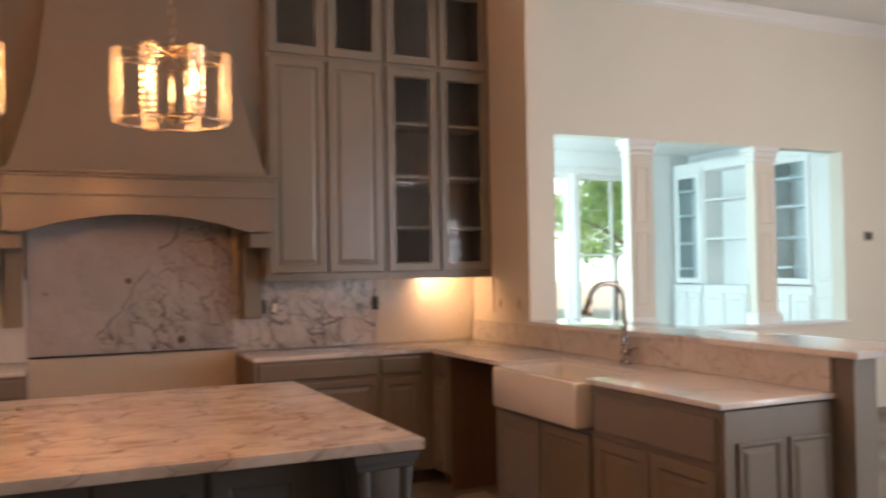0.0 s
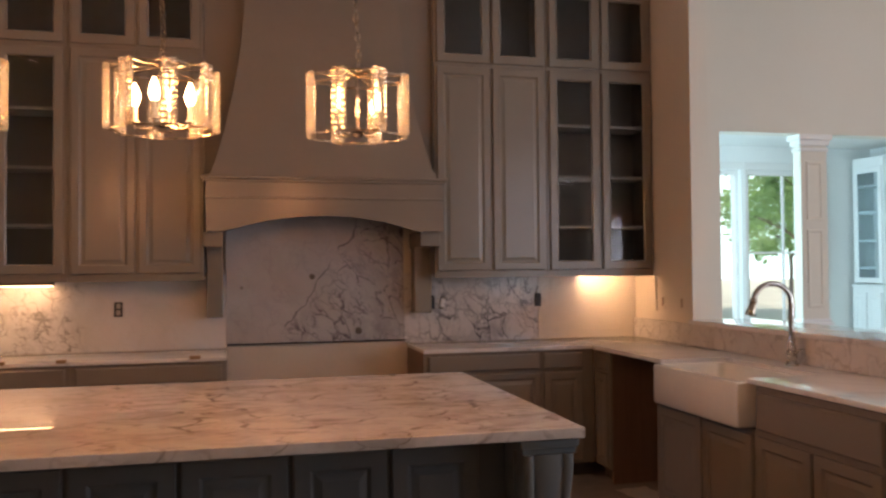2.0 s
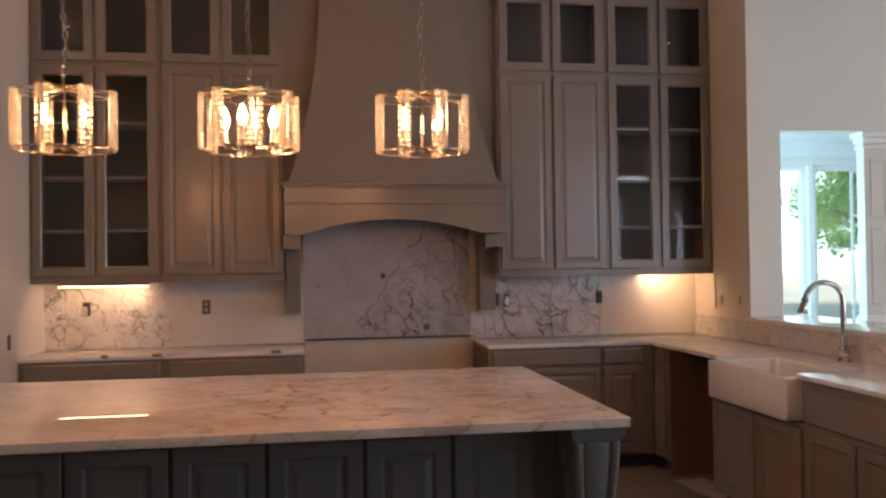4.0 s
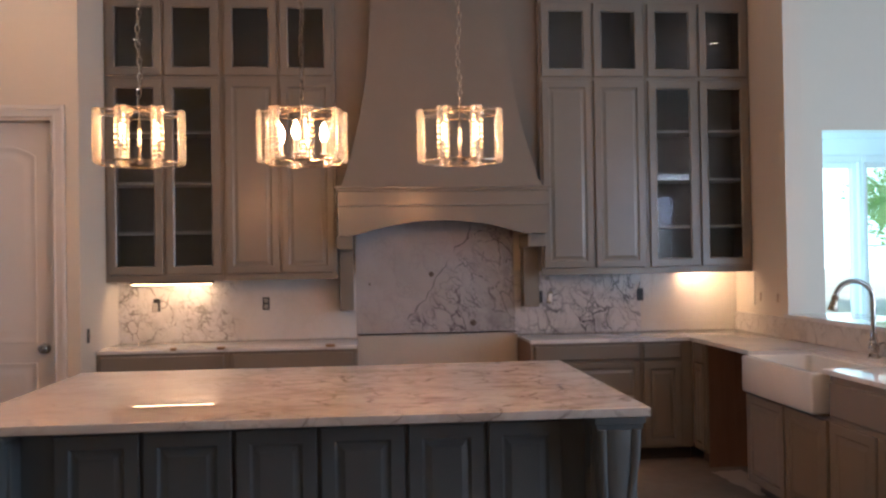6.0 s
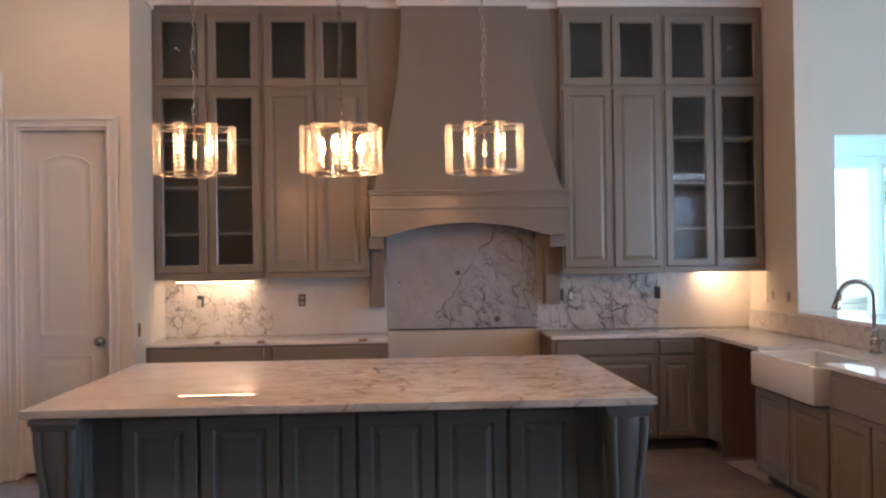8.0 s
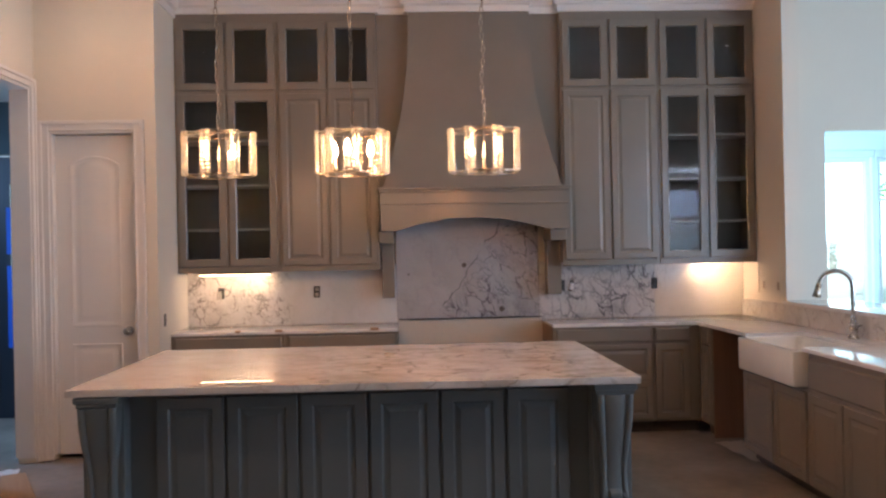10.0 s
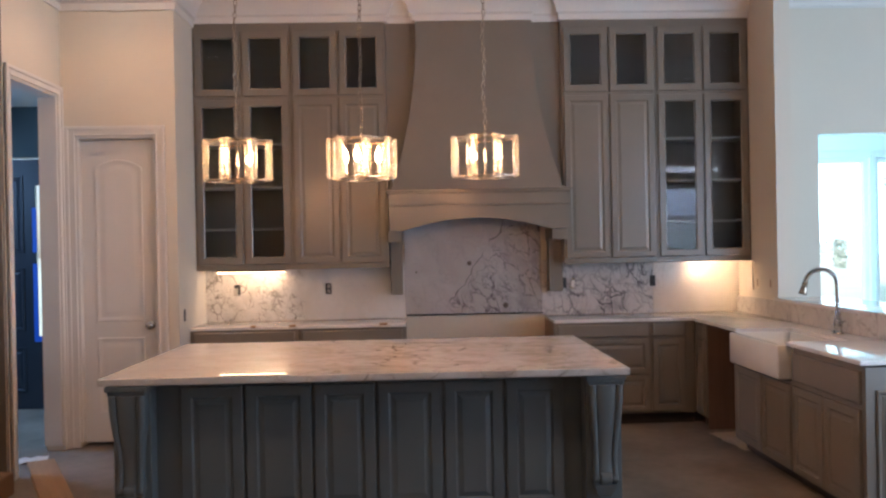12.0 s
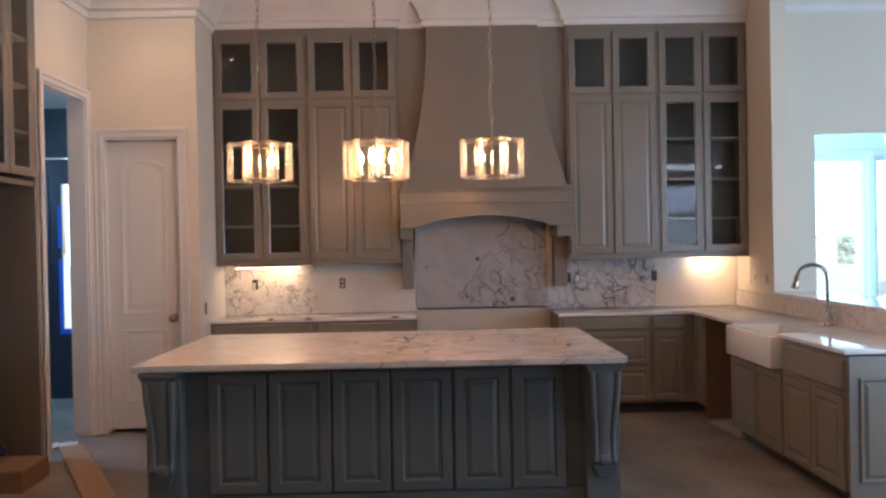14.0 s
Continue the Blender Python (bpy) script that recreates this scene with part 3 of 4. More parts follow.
# ---- cabinets ----
def wall_cabinet(x0, x1, glazed, group="kitchen wall cabinets"):
    """A tall two-row wall cabinet; upper doors glazed, lower ones glazed or raised-panel."""
    w, d, h = x1 - x0, 0.318, 3.735 - 1.435
    words = "taupe painted wall cabinet with glazed doors and bare shelves" if glazed else "taupe painted wall cabinet with raised-panel doors below glazed ones"
    c = thing("wall_cabinet", words, "cabinet", pose(x0, 3.46, 1.435), group=group)
    mid, top = 1.60, h
    part("body", boxes((0, 0.018, 0.02, d, 0.03, top), (w - 0.018, w, 0.02, d, 0.03, top), (0.018, w - 0.018, d - 0.01, d, 0.03, top), (0.018, w - 0.018, 0.02, d - 0.01, 0.03, 0.048),
                       (0.018, w - 0.018, 0.02, d - 0.01, mid - 0.009, mid + 0.009), (0.018, w - 0.018, 0.02, d - 0.01, top - 0.02, top)), INSIDE, c)
    st = 0.036
    part("face_frame", boxes((0, st, 0, 0.02, 0, top), (w - st, w, 0, 0.02, 0, top), (w / 2 - st / 2, w / 2 + st / 2, 0, 0.02, 0.05, mid - 0.02), (w / 2 - st / 2, w / 2 + st / 2, 0, 0.02, mid + 0.02, top - 0.07), (st, w - st, 0, 0.02, 0, 0.05),
                             (st, w - st, 0, 0.02, mid - 0.02, mid + 0.02), (st, w - st, 0, 0.02, top - 0.07, top), bevel=0.001), TAUPE, c)
    g = 0.011
    for i in range(2):
        a, b = (0.020, w / 2 - g) if i == 0 else (w / 2 + g, w - 0.020)
        for z0, z1, gl in ((0.055, 1.585, glazed), (1.620, 2.225, True)):
            if gl:
                dr = part("door", frame_door(bmesh.new(), a, b, z0, z1, -0.001), TAUPE, c, "taupe framed glazed door", smooth=20)
                p = part("pane", boxes((a + 0.066, b - 0.066, -0.014, -0.011, z0 + 0.066, z1 - 0.066)), CABINET_PANE if z0 < 1 else TOP_PANE, dr, "clear glass pane")
            else:
                part("door", raised_door(bmesh.new(), a, b, z0, z1, -0.001), TAUPE, c, "taupe raised-panel door", smooth=20)
    if glazed:
        for z in (0.385, 0.775, 1.175):
            part("shelf", boxes((0.02, w - 0.02, 0.03, d - 0.012, z - 0.010, z + 0.010)), SHELF_EDGE, c, "pale wooden shelf")
    return c


wall_cabinet(-1.930, -1.026, True)
wall_cabinet(-1.024, -0.140, False)
wall_cabinet(1.515, 2.405, False)
wall_cabinet(2.407, 3.298, True)


def base_cabinet(m, w, d, h, fronts, label, paint=None, side=None, toe=0.105, group="kitchen base cabinets"):
    """A base cabinet facing -y, standing at FZ. fronts: (kind, x0, x1, z0, z1)."""
    paint = paint or TAUPE
    c = thing("base_cabinet", label, "cabinet", Matrix.Translation((0, 0, FZ)) @ m, group=group)
    h -= FZ
    if side == "start":
        part("body", boxes((0.018, w, 0.02, d, toe, h)), paint, c)
        part("side_panel", boxes((0, 0.017, 0.02, d, toe, h)), RAWWOOD, c, "unpainted reddish wood side")
    elif side == "end":
        part("body", boxes((0, w - 0.018, 0.02, d, toe, h)), paint, c)
        part("side_panel", boxes((w - 0.017, w, 0.02, d, 0.0, h)), RAWWOOD, c, "unpainted reddish wood side")
    else:
        part("body", boxes((0, w, 0.02, d, toe, h)), paint, c)
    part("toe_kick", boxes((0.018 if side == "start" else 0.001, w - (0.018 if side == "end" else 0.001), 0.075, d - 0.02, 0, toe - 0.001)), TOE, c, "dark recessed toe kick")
    part("face_frame", boxes((0, w, 0, 0.019, toe, h), bevel=0.001), paint, c)
    for kind, a, b, z0, z1 in fronts:
        z0, z1 = z0 if z0 < 0.2 else z0 - FZ, z1 - FZ
        if kind == "door":
            part("door", raised_door(bmesh.new(), a, b, z0, z1, -0.001), paint, c, smooth=20)
        elif kind == "drawer":
            part("drawer_front", raised_door(bmesh.new(), a, b, z0, z1, -0.001, stile=0.045), paint, c, smooth=20)
        else:
            part("drawer_front", slab_front(bmesh.new(), a, b, z0, z1, -0.001), paint, c, smooth=20)
    return c


BH, CT = 0.902, 0.930
FY = 3.19
FRONT = [("slab", 0.03, 0.94, 0.770, 0.885), ("door", 0.03, 0.48, 0.13, 0.745), ("door", 0.49, 0.94, 0.13, 0.745)]
base_cabinet(pose(-1.928, FY, 0), 0.968, 0.585, BH, FRONT, "taupe base cabinet with a drawer over two doors")
base_cabinet(pose(-0.958, FY, 0), 0.968, 0.585, BH, FRONT, "taupe base cabinet beside the empty range gap")
base_cabinet(pose(1.362, FY, 0), 0.878, 0.585, BH, [("slab", 0.03, 0.862, 0.765, 0.882), ("drawer", 0.03, 0.862, 0.430, 0.740), ("drawer", 0.03, 0.862, 0.13, 0.410)], "taupe base cabinet with three wide drawers", side="start")
base_cabinet(pose(2.242, FY, 0), 0.418, 0.585, BH, [("slab", 0.016, 0.318, 0.765, 0.882), ("door", 0.016, 0.318, 0.13, 0.740)], "narrow taupe base cabinet with one drawer and door")
# run under the sink counter, facing west
FX = 2.665
base_cabinet(pose(FX, FY - 0.004, 0, 0, 0, -90), 0.255, 0.60, BH, [("slab", 0.06, 0.235, 0.765, 0.882), ("door", 0.06, 0.235, 0.13, 0.740)], "taupe corner cabinet with an unpainted reddish wood side", side="end")
base_cabinet(pose(FX, 2.215, 0, 0, 0, -90), 1.03, 0.60, 0.665, [("door", 0.018, 0.520, 0.10, 0.640), ("door", 0.540, 1.012, 0.10, 0.640)], "taupe sink cabinet with two raised-panel doors")
base_cabinet(pose(FX, 1.183, 0, 0, 0, -90), 0.905, 0.60, 0.893, [("slab", 0.02, 0.885, 0.672, 0.862), ("door", 0.02, 0.442, 0.10, 0.640), ("door", 0.462, 0.885, 0.10, 0.640)], "taupe base cabinet with one wide drawer over two doors")
# painted end of the run
e = thing("end_panel", "grey painted end panel with two raised panels", "cabinet panel", pose(FX, 0.277, 0))
part("board", boxes((0.0, 0.63, -0.02, 0.0, FZ, 0.893), bevel=0.002), TAUPE, e)
part("panel", raised_door(bmesh.new(), 0.06, 0.30, 0.12, 0.76, -0.0205, t=0.016, stile=0.02), TAUPE, e, smooth=20)
part("panel", raised_door(bmesh.new(), 0.35, 0.59, 0.12, 0.76, -0.0205, t=0.016, stile=0.02), TAUPE, e, smooth=20)


# ---- counters ----
def counter(outline, z, thick, mat, label, name="countertop", holes=None):
    bm = bmesh.new()
    prism(bm, outline, "z", z - thick, z)
    edges = [ed for ed in bm.edges if abs(ed.verts[0].co.z - ed.verts[1].co.z) < 1e-6]
    bmesh.ops.bevel(bm, geom=edges, offset=0.006, segments=3, affect="EDGES", profile=0.6)
    top = solid(name, bm, mat, label, "countertop", smooth=30)
    if name == "island_top":
        for p in top.data.polygons:
            if abs(p.normal.z) > 0.999:
                p.use_smooth = False
    return top


counter([(-1.929, 3.165), (0.012, 3.165), (0.012, SPY - 0.001), (-1.929, SPY - 0.001)], CT, 0.027, M_COUNTER, "white marble countertop with rough broken patches on its edge")
counter([(1.360, 3.165), (2.632, 3.165), (2.632, 2.118), (3.075, 2.118), (3.075, 1.212), (2.632, 1.212), (2.632, 0.245), (3.295, 0.245), (3.295, SPY - 0.001), (1.360, SPY - 0.001)],
        CT, 0.027, M_COUNTER, "white marble corner countertop cut out round the apron sink")

# ---- knee wall and raised bar ----
structure("wall_knee", boxes((3.302, 3.44, 0.155, 2.874, FZ, 1.085)), TAUPE, "grey painted knee wall under the raised bar")
solid("backsplash_slab", boxes((3.280, 3.3015, 0.262, 2.874, CT + 0.001, 1.086), bevel=0.001), M_STRIP, "marble splash strip under the raised bar", "backsplash", "backsplash slabs")
solid("backsplash_slab", boxes((3.280, 3.2995, 2.876, SPY - 0.001, CT + 0.001, 1.086), bevel=0.001), M_STRIP, "marble splash strip on the stub wall", "backsplash", "backsplash slabs")
counter([(3.262, 0.105), (3.80, 0.105), (3.80, 2.872), (3.262, 2.872)], 1.118, 0.032, M_COUNTER, "raised marble bar top on the knee wall", "bar_top")

# ---- sink and faucet ----
sink = thing("apron_sink", "white porcelain apron-front farmhouse sink with rounded corners", "sink", pose(2.572, 2.112, 0.672))


def rrect(x0, x1, y0, y1, z, r, n=4):
    pts = []
    for cx, cy, a0 in ((x1 - r, y1 - r, 0), (x0 + r, y1 - r, 90), (x0 + r, y0 + r, 180), (x1 - r, y0 + r, 270)):
        for k in range(n + 1):
            a = radians(a0 + 90 * k / n)
            pts.append((cx + r * math.cos(a), cy + r * math.sin(a), z))
    return pts


sw, sd, sh = 0.895, 0.50, 0.236
loops = [rrect(0.006, sd, -sw + 0.006, -0.006, 0.0, 0.02), rrect(0, sd, -sw, 0, 0.008, 0.014), rrect(0, sd, -sw, 0, sh - 0.012, 0.014), rrect(0.004, sd - 0.004, -sw + 0.004, -0.004, sh - 0.003, 0.022),
         rrect(0.012, sd - 0.010, -sw + 0.012, -0.012, sh, 0.02), rrect(0.034, sd - 0.03, -sw + 0.030, -0.030, sh, 0.03), rrect(0.042, sd - 0.038, -sw + 0.038, -0.038, sh - 0.008, 0.04),
         rrect(0.050, sd - 0.045, -sw + 0.045, -0.045, 0.06, 0.05), rrect(0.085, sd - 0.08, -sw + 0.08, -0.08, 0.035, 0.05)]
part("basin", rings(bmesh.new(), loops), PORCELAIN, sink, smooth=50)
bm = lathe(bmesh.new(), [(0.045, 0), (0.045, 0.004), (0.03, 0.004), (0.028, 0.001)], (0.26, -sw / 2, 0.0355))
part("drain", bm, CHROME, sink, "chrome drain ring", smooth=40)

FXX, FYY = 3.195, 1.615
fau = thing("kitchen_faucet", "polished gooseneck pull-down kitchen faucet behind the sink", "faucet", pose(FXX, FYY, CT))
part("base", lathe(bmesh.new(), [(0.038, 0), (0.038, 0.008), (0.030, 0.016), (0.024, 0.030), (0.031, 0.050), (0.032, 0.075), (0.023, 0.095), (0.027, 0.105), (0.018, 0.125), (0.021, 0.150), (0.0160, 0.165), (0.0160, 0.18)]), CHROME, fau, smooth=40)
dirx, diry = -0.985, 0.17
rad = 0.112
neck = [(0, 0, 0.17), (0, 0, 0.25), (0, 0, 0.362)]
for k in range(1, 13):
    a = math.pi * k / 12 * 0.93
    u = rad - rad * math.cos(a)
    neck.append((dirx * u, diry * u, 0.362 + rad * math.sin(a)))
part("spout", tube(bmesh.new(), neck, 0.0160, 12), CHROME, fau, smooth=50)
ex, ey, ez = neck[-1]
part("spray_head", tube(bmesh.new(), [(ex - 0.22 * d, ey + 0.04 * d, ez - 0.97 * d) for d in (0.0, 0.006, 0.022, 0.032, 0.040, 0.060, 0.092, 0.100)], [0.0165, 0.022, 0.022, 0.0175, 0.021, 0.023, 0.031, 0.028], 14), NICKEL, fau, "flared brownish spray head", smooth=40)
part("lever", tube(bmesh.new(), [(0, -0.02, 0.075), (0.0, -0.045, 0.08), (0.0, -0.075, 0.098), (0, -0.105, 0.10)], [0.012, 0.010, 0.006, 0.008], 10), CHROME, fau, "small lever handle", smooth=50)
part("spout_ring", lathe(bmesh.new(), [(0.0162, 0), (0.021, 0.003), (0.021, 0.012), (0.0162, 0.015)], (0, 0, 0.24)), CHROME, fau, smooth=40)

# ---- range hood ----
HC = 0.695
hood = thing("range_hood", "taupe painted wooden range hood with flared chimney and arched mantel", "range hood", pose(HC, SPY, 0))
loops = []
for i in range(17):
    u = i / 16
    half, front = 0.545 + 0.245 * u ** 2.1, 3.44 - 0.175 * u ** 2.1
    z = 3.735 - (3.735 - 2.15) * u
    loops.append([(-half, front - SPY, z), (half, front - SPY, z), (half, -0.02, z), (-half, -0.02, z)])
part("chimney", rings(bmesh.new(), loops), TAUPE, hood, smooth=50)
part("back_panel", boxes((-0.833, 0.818, 3.52 - SPY, 3.55 - SPY, 1.94, 3.735)), TAUPE, hood)
hx0, hx1 = -0.815, 0.827
part("cornice", boxes((hx0 - 0.032, hx1 + 0.032, 3.200 - SPY, -0.03, 2.128, 2.150), (hx0 - 0.016, hx1 + 0.016, 3.218 - SPY, -0.03, 2.108, 2.128), bevel=0.004), TAUPE, hood)
part("frieze", boxes((hx0, hx1, 3.238 - SPY, 3.262 - SPY, 2.008, 2.108), (hx0, hx0 + 0.03, 3.262 - SPY, -0.03, 2.008, 2.108), (hx1 - 0.03, hx1, 3.262 - SPY, -0.03, 2.008, 2.108)), TAUPE, hood)
part("trim_band", boxes((hx0 - 0.010, hx1 + 0.010, 3.226 - SPY, 3.27 - SPY, 1.992, 2.008), bevel=0.004), TAUPE, hood)
ax0, ax1, az, arise = -0.680, 0.640, 1.772, 0.108
out = [(hx0, az), (ax0, az)]
for k in range(1, 24):
    u = k / 24
    s = 2 * u - 1
    R = ((ax1 - ax0) ** 2 / 4 + arise ** 2) / (2 * arise)
    out.append((ax0 + (ax1 - ax0) * u, az + math.sqrt(max(0, R * R - (s * (ax1 - ax0) / 2) ** 2)) - (R - arise)))
out += [(ax1, az), (hx1, az), (hx1, 1.992), (hx0, 1.992)]
bm = prism(bmesh.new(), out, "y", 3.240 - SPY, 3.268 - SPY)
box(bm, hx0, hx0 + 0.03, 3.268 - SPY, -0.03, az, 1.992)
box(bm, hx1 - 0.03, hx1, 3.268 - SPY, -0.03, az, 1.992)
part("apron", bm, TAUPE, hood)
part("soffit", boxes((hx0 + 0.03, hx1 - 0.03, 3.268 - SPY, -0.021, 1.93, 1.945)), INSIDE, hood, "dark underside of the hood")
for a, b in ((-0.835, -0.712), (0.690, 0.832)):
    br = part("bracket", boxes((a + 0.012, b, -0.15, 0.0, 1.168, 1.655), bevel=0.003), TAUPE, hood, "flat taupe bracket board")
    part("cap", boxes((a, b + 0.004, -0.43, -0.0, 1.668, 1.772), bevel=0.003), TAUPE, br)
    part("ledge", boxes((a + 0.004, b + 0.008, -0.19, -0.0, 1.655, 1.668), bevel=0.002), TAUPE, br)

# ---- island ----
IX0, IX1, IY0, IY1 = -1.628, 1.312, 0.232, 1.950
IDY = 0.462
isl = thing("kitchen_island", "charcoal grey painted island with raised panels and carved corner corbels", "kitchen island", pose(0, 0, 0))
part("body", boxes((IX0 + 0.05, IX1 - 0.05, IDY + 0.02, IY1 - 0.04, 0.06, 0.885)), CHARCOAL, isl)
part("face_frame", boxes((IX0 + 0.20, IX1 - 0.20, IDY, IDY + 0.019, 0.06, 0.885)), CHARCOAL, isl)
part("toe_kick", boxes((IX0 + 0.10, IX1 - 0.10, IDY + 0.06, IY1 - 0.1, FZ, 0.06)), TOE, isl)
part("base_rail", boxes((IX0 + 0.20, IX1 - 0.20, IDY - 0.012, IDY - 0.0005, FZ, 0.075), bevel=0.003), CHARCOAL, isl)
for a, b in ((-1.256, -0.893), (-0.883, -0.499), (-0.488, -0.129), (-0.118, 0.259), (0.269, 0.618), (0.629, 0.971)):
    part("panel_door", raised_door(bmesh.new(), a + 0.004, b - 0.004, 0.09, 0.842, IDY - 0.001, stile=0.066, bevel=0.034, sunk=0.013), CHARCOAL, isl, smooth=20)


def corbel(parent, x0, x1):
    """A carved corbel on its corner post: three rolls following an S curve, a scroll foot and a drop."""
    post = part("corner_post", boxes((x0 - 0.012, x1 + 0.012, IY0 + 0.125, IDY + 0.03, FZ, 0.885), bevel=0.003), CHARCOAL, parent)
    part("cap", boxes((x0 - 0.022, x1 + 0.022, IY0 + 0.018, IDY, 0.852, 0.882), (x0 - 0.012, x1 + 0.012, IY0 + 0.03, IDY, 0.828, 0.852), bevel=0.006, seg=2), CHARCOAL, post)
    w = x1 - x0

    def front(u):
        return IY0 + 0.034 + 0.056 * (1 - math.cos(math.pi * min(1, u * 1.15))) / 2 - 0.018 * max(0, (u - 0.78) / 0.22) ** 2
    n = 22
    for lo, hi, proud in ((0.0, 0.22, 0.012), (0.17, 0.83, 0.006), (0.78, 1.0, 0.012)):
        loops, bm = [], bmesh.new()
        for i in range(n + 1):
            u = i / n
            z = 0.828 - 0.545 * u
            narrow = 1.06 - 0.42 * u + 0.16 * u ** 4 + 0.05 * math.sin(2 * math.pi * u)
            cx = (x0 + x1) / 2
            a, b = cx + (lo - 0.5) * w * narrow, cx + (hi - 0.5) * w * narrow
            y = front(u) - proud * (0.5 + 0.5 * u)
            loop = []
            for k in range(9):
                ang = math.pi * k / 8
                loop.append(((a + b) / 2 - (b - a) / 2 * math.cos(ang), y - (b - a) * (0.20 if hi - lo > 0.4 else 0.55) * math.sin(ang) + 0.014, z))
            loop += [(b, IY0 + 0.13, z), (a, IY0 + 0.13, z)]
            loops.append(loop)
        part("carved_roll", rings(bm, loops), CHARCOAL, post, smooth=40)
    bm = bmesh.new()
    cx = (x0 + x1) / 2
    for off, r in ((-0.40, 0.030), (0.0, 0.042), (0.40, 0.030)):
        h = w * 0.72 * (0.27 if off == 0 else 0.15)
        xx = cx + off * w * 0.72
        loops = []
        for px, s in ((-h, 0.55), (-h * 0.8, 0.92), (0, 1.0), (h * 0.8, 0.92), (h, 0.55)):
            loops.append([(xx + px, IY0 + 0.088 + r * s * math.cos(2 * math.pi * k / 14), 0.285 + r * s * math.sin(2 * math.pi * k / 14)) for k in range(14)])
        rings(bm, loops)
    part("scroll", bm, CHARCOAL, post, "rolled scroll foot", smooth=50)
    hw = w * 0.36
    loops = []
    for s, z, d in ((1.0, 0.256, 0.055), (0.94, 0.238, 0.052), (0.62, 0.190, 0.032), (0.50, 0.176, 0.02)):
        loops.append([(cx - hw * s, IY0 + 0.126 - d, z), (cx + hw * s, IY0 + 0.126 - d, z), (cx + hw * s, IY0 + 0.127, z), (cx - hw * s, IY0 + 0.127, z)])
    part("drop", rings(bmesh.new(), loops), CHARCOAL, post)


corbel(isl, 1.090, 1.274)
corbel(isl, -1.596, -1.408)
counter([(IX0 - 0.028, IY0 + 0.022), (IX1, IY0), (IX1, IY1), (IX0 - 0.005, IY1 + 0.018)], 0.926, 0.040, M_ISLAND, "polished white marble island top with soft grey veins", "island_top")


# ---- pendants ----
def pendant(x, y, turn, label):
    p = thing("pendant_lamp", label, "pendant lamp", pose(x, y, 2.056, 0, 0, turn), group="pendants over the island")
    R, H = 0.196, 0.256
    for z, name in ((0.0, "bottom_ring"), (H - 0.014, "top_ring")):
        bm = bmesh.new()
        lp = []
        for k in range(48):
            a = 2 * math.pi * k / 48
            r = R - 0.004 + 0.015 * math.cos(8 * a)
            c, s = math.cos(a), math.sin(a)
            lp.append([((r - 0.008) * c, (r - 0.008) * s, z), (r * c, r * s, z), (r * c, r * s, z + 0.006), ((r - 0.008) * c, (r - 0.008) * s, z + 0.006)])
        rings(bm, lp, closed=True)
        part(name, bm, NICKEL, p, smooth=40)
    bm = bmesh.new()
    for k in range(4):
        a = math.pi * k / 4
        tube(bm, [(-R * math.cos(a), -R * math.sin(a), H - 0.008), (0, 0, H + 0.004), (R * math.cos(a), R * math.sin(a), H - 0.008)], 0.004, 6)
    part("spider", bm, NICKEL, p, smooth=50)
    for k in range(8):
        a = 45 * k
        bm = bmesh.new()
        for off in (-0.0165, 0.0165):
            loops = []
            for i in range(23):
                z = 0.006 + (H - 0.010) * i / 22
                r = 0.0165 if i % 2 else 0.0132
                loops.append([(R + 0.012 + r * 0.8 * math.cos(2 * math.pi * j / 8), off + r * math.sin(2 * math.pi * j / 8), z) for j in range(8)])
            rings(bm, loops)
        bmesh.ops.transform(bm, verts=bm.verts, matrix=pose(0, 0, 0, 0, 0, a))
        g = part("crystal_bar", bm, CRYSTAL, p, "ribbed clear crystal bars")
        g.visible_shadow = False
    part("stem", lathe(bmesh.new(), [(0.004, -0.004), (0.014, 0.0), (0.030, 0.012), (0.034, 0.022), (0.010, 0.030), (0.006, 0.06), (0.010, 0.10), (0.006, 0.135), (0.009, 0.16), (0.004, 0.20), (0.004, H + 0.01), (0.009, H + 0.014), (0.009, H + 0.03)], sides=14), NICKEL, p, smooth=50)
    for k in range(4):
        a = math.pi / 2 * k + math.pi / 8
        cx, cy = 0.108 * math.cos(a), 0.108 * math.sin(a)
        arm = part("arm", tube(bmesh.new(), [(0, 0, 0.022), (cx * 0.6, cy * 0.6, 0.012), (cx, cy, 0.018), (cx, cy, 0.045)], 0.005, 8), NICKEL, p, smooth=50)
        part("candle_sleeve", lathe(bmesh.new(), [(0.018, 0.04), (0.018, 0.046), (0.0105, 0.048), (0.0105, 0.105)], (cx, cy, 0), 12), PORCELAIN, arm, smooth=40)
        part("bulb", lathe(bmesh.new(), [(0.009, 0.103), (0.013, 0.113), (0.0205, 0.133), (0.0185, 0.153), (0.010, 0.178), (0.002, 0.196)], (cx, cy, 0), 12), BULB, arm, "lit flame-shaped bulb", smooth=60)
    top = CEILING - 2.056
    n = 44
    bm = bmesh.new()
    for k in range(n):
        z0 = H + 0.028 + (top - 0.03 - H - 0.028) * k / n
        z1 = H + 0.028 + (top - 0.03 - H - 0.028) * (k + 1) / n + 0.006
        zc, hz = (z0 + z1) / 2, (z1 - z0) / 2
        pts = []
        for j in range(13):
            a = 2 * math.pi * j / 12
            u, v = 0.0105 * math.sin(a), hz * math.cos(a)
            sway = 0.006 * math.sin(k * 0.7 + x)
            pts.append((u + sway, 0, zc + v) if k % 2 else (sway, u, zc + v))
        tube(bm, pts, 0.0028, 5, False)
    part("chain", bm, NICKEL, p, "slack metal chain", smooth=60)
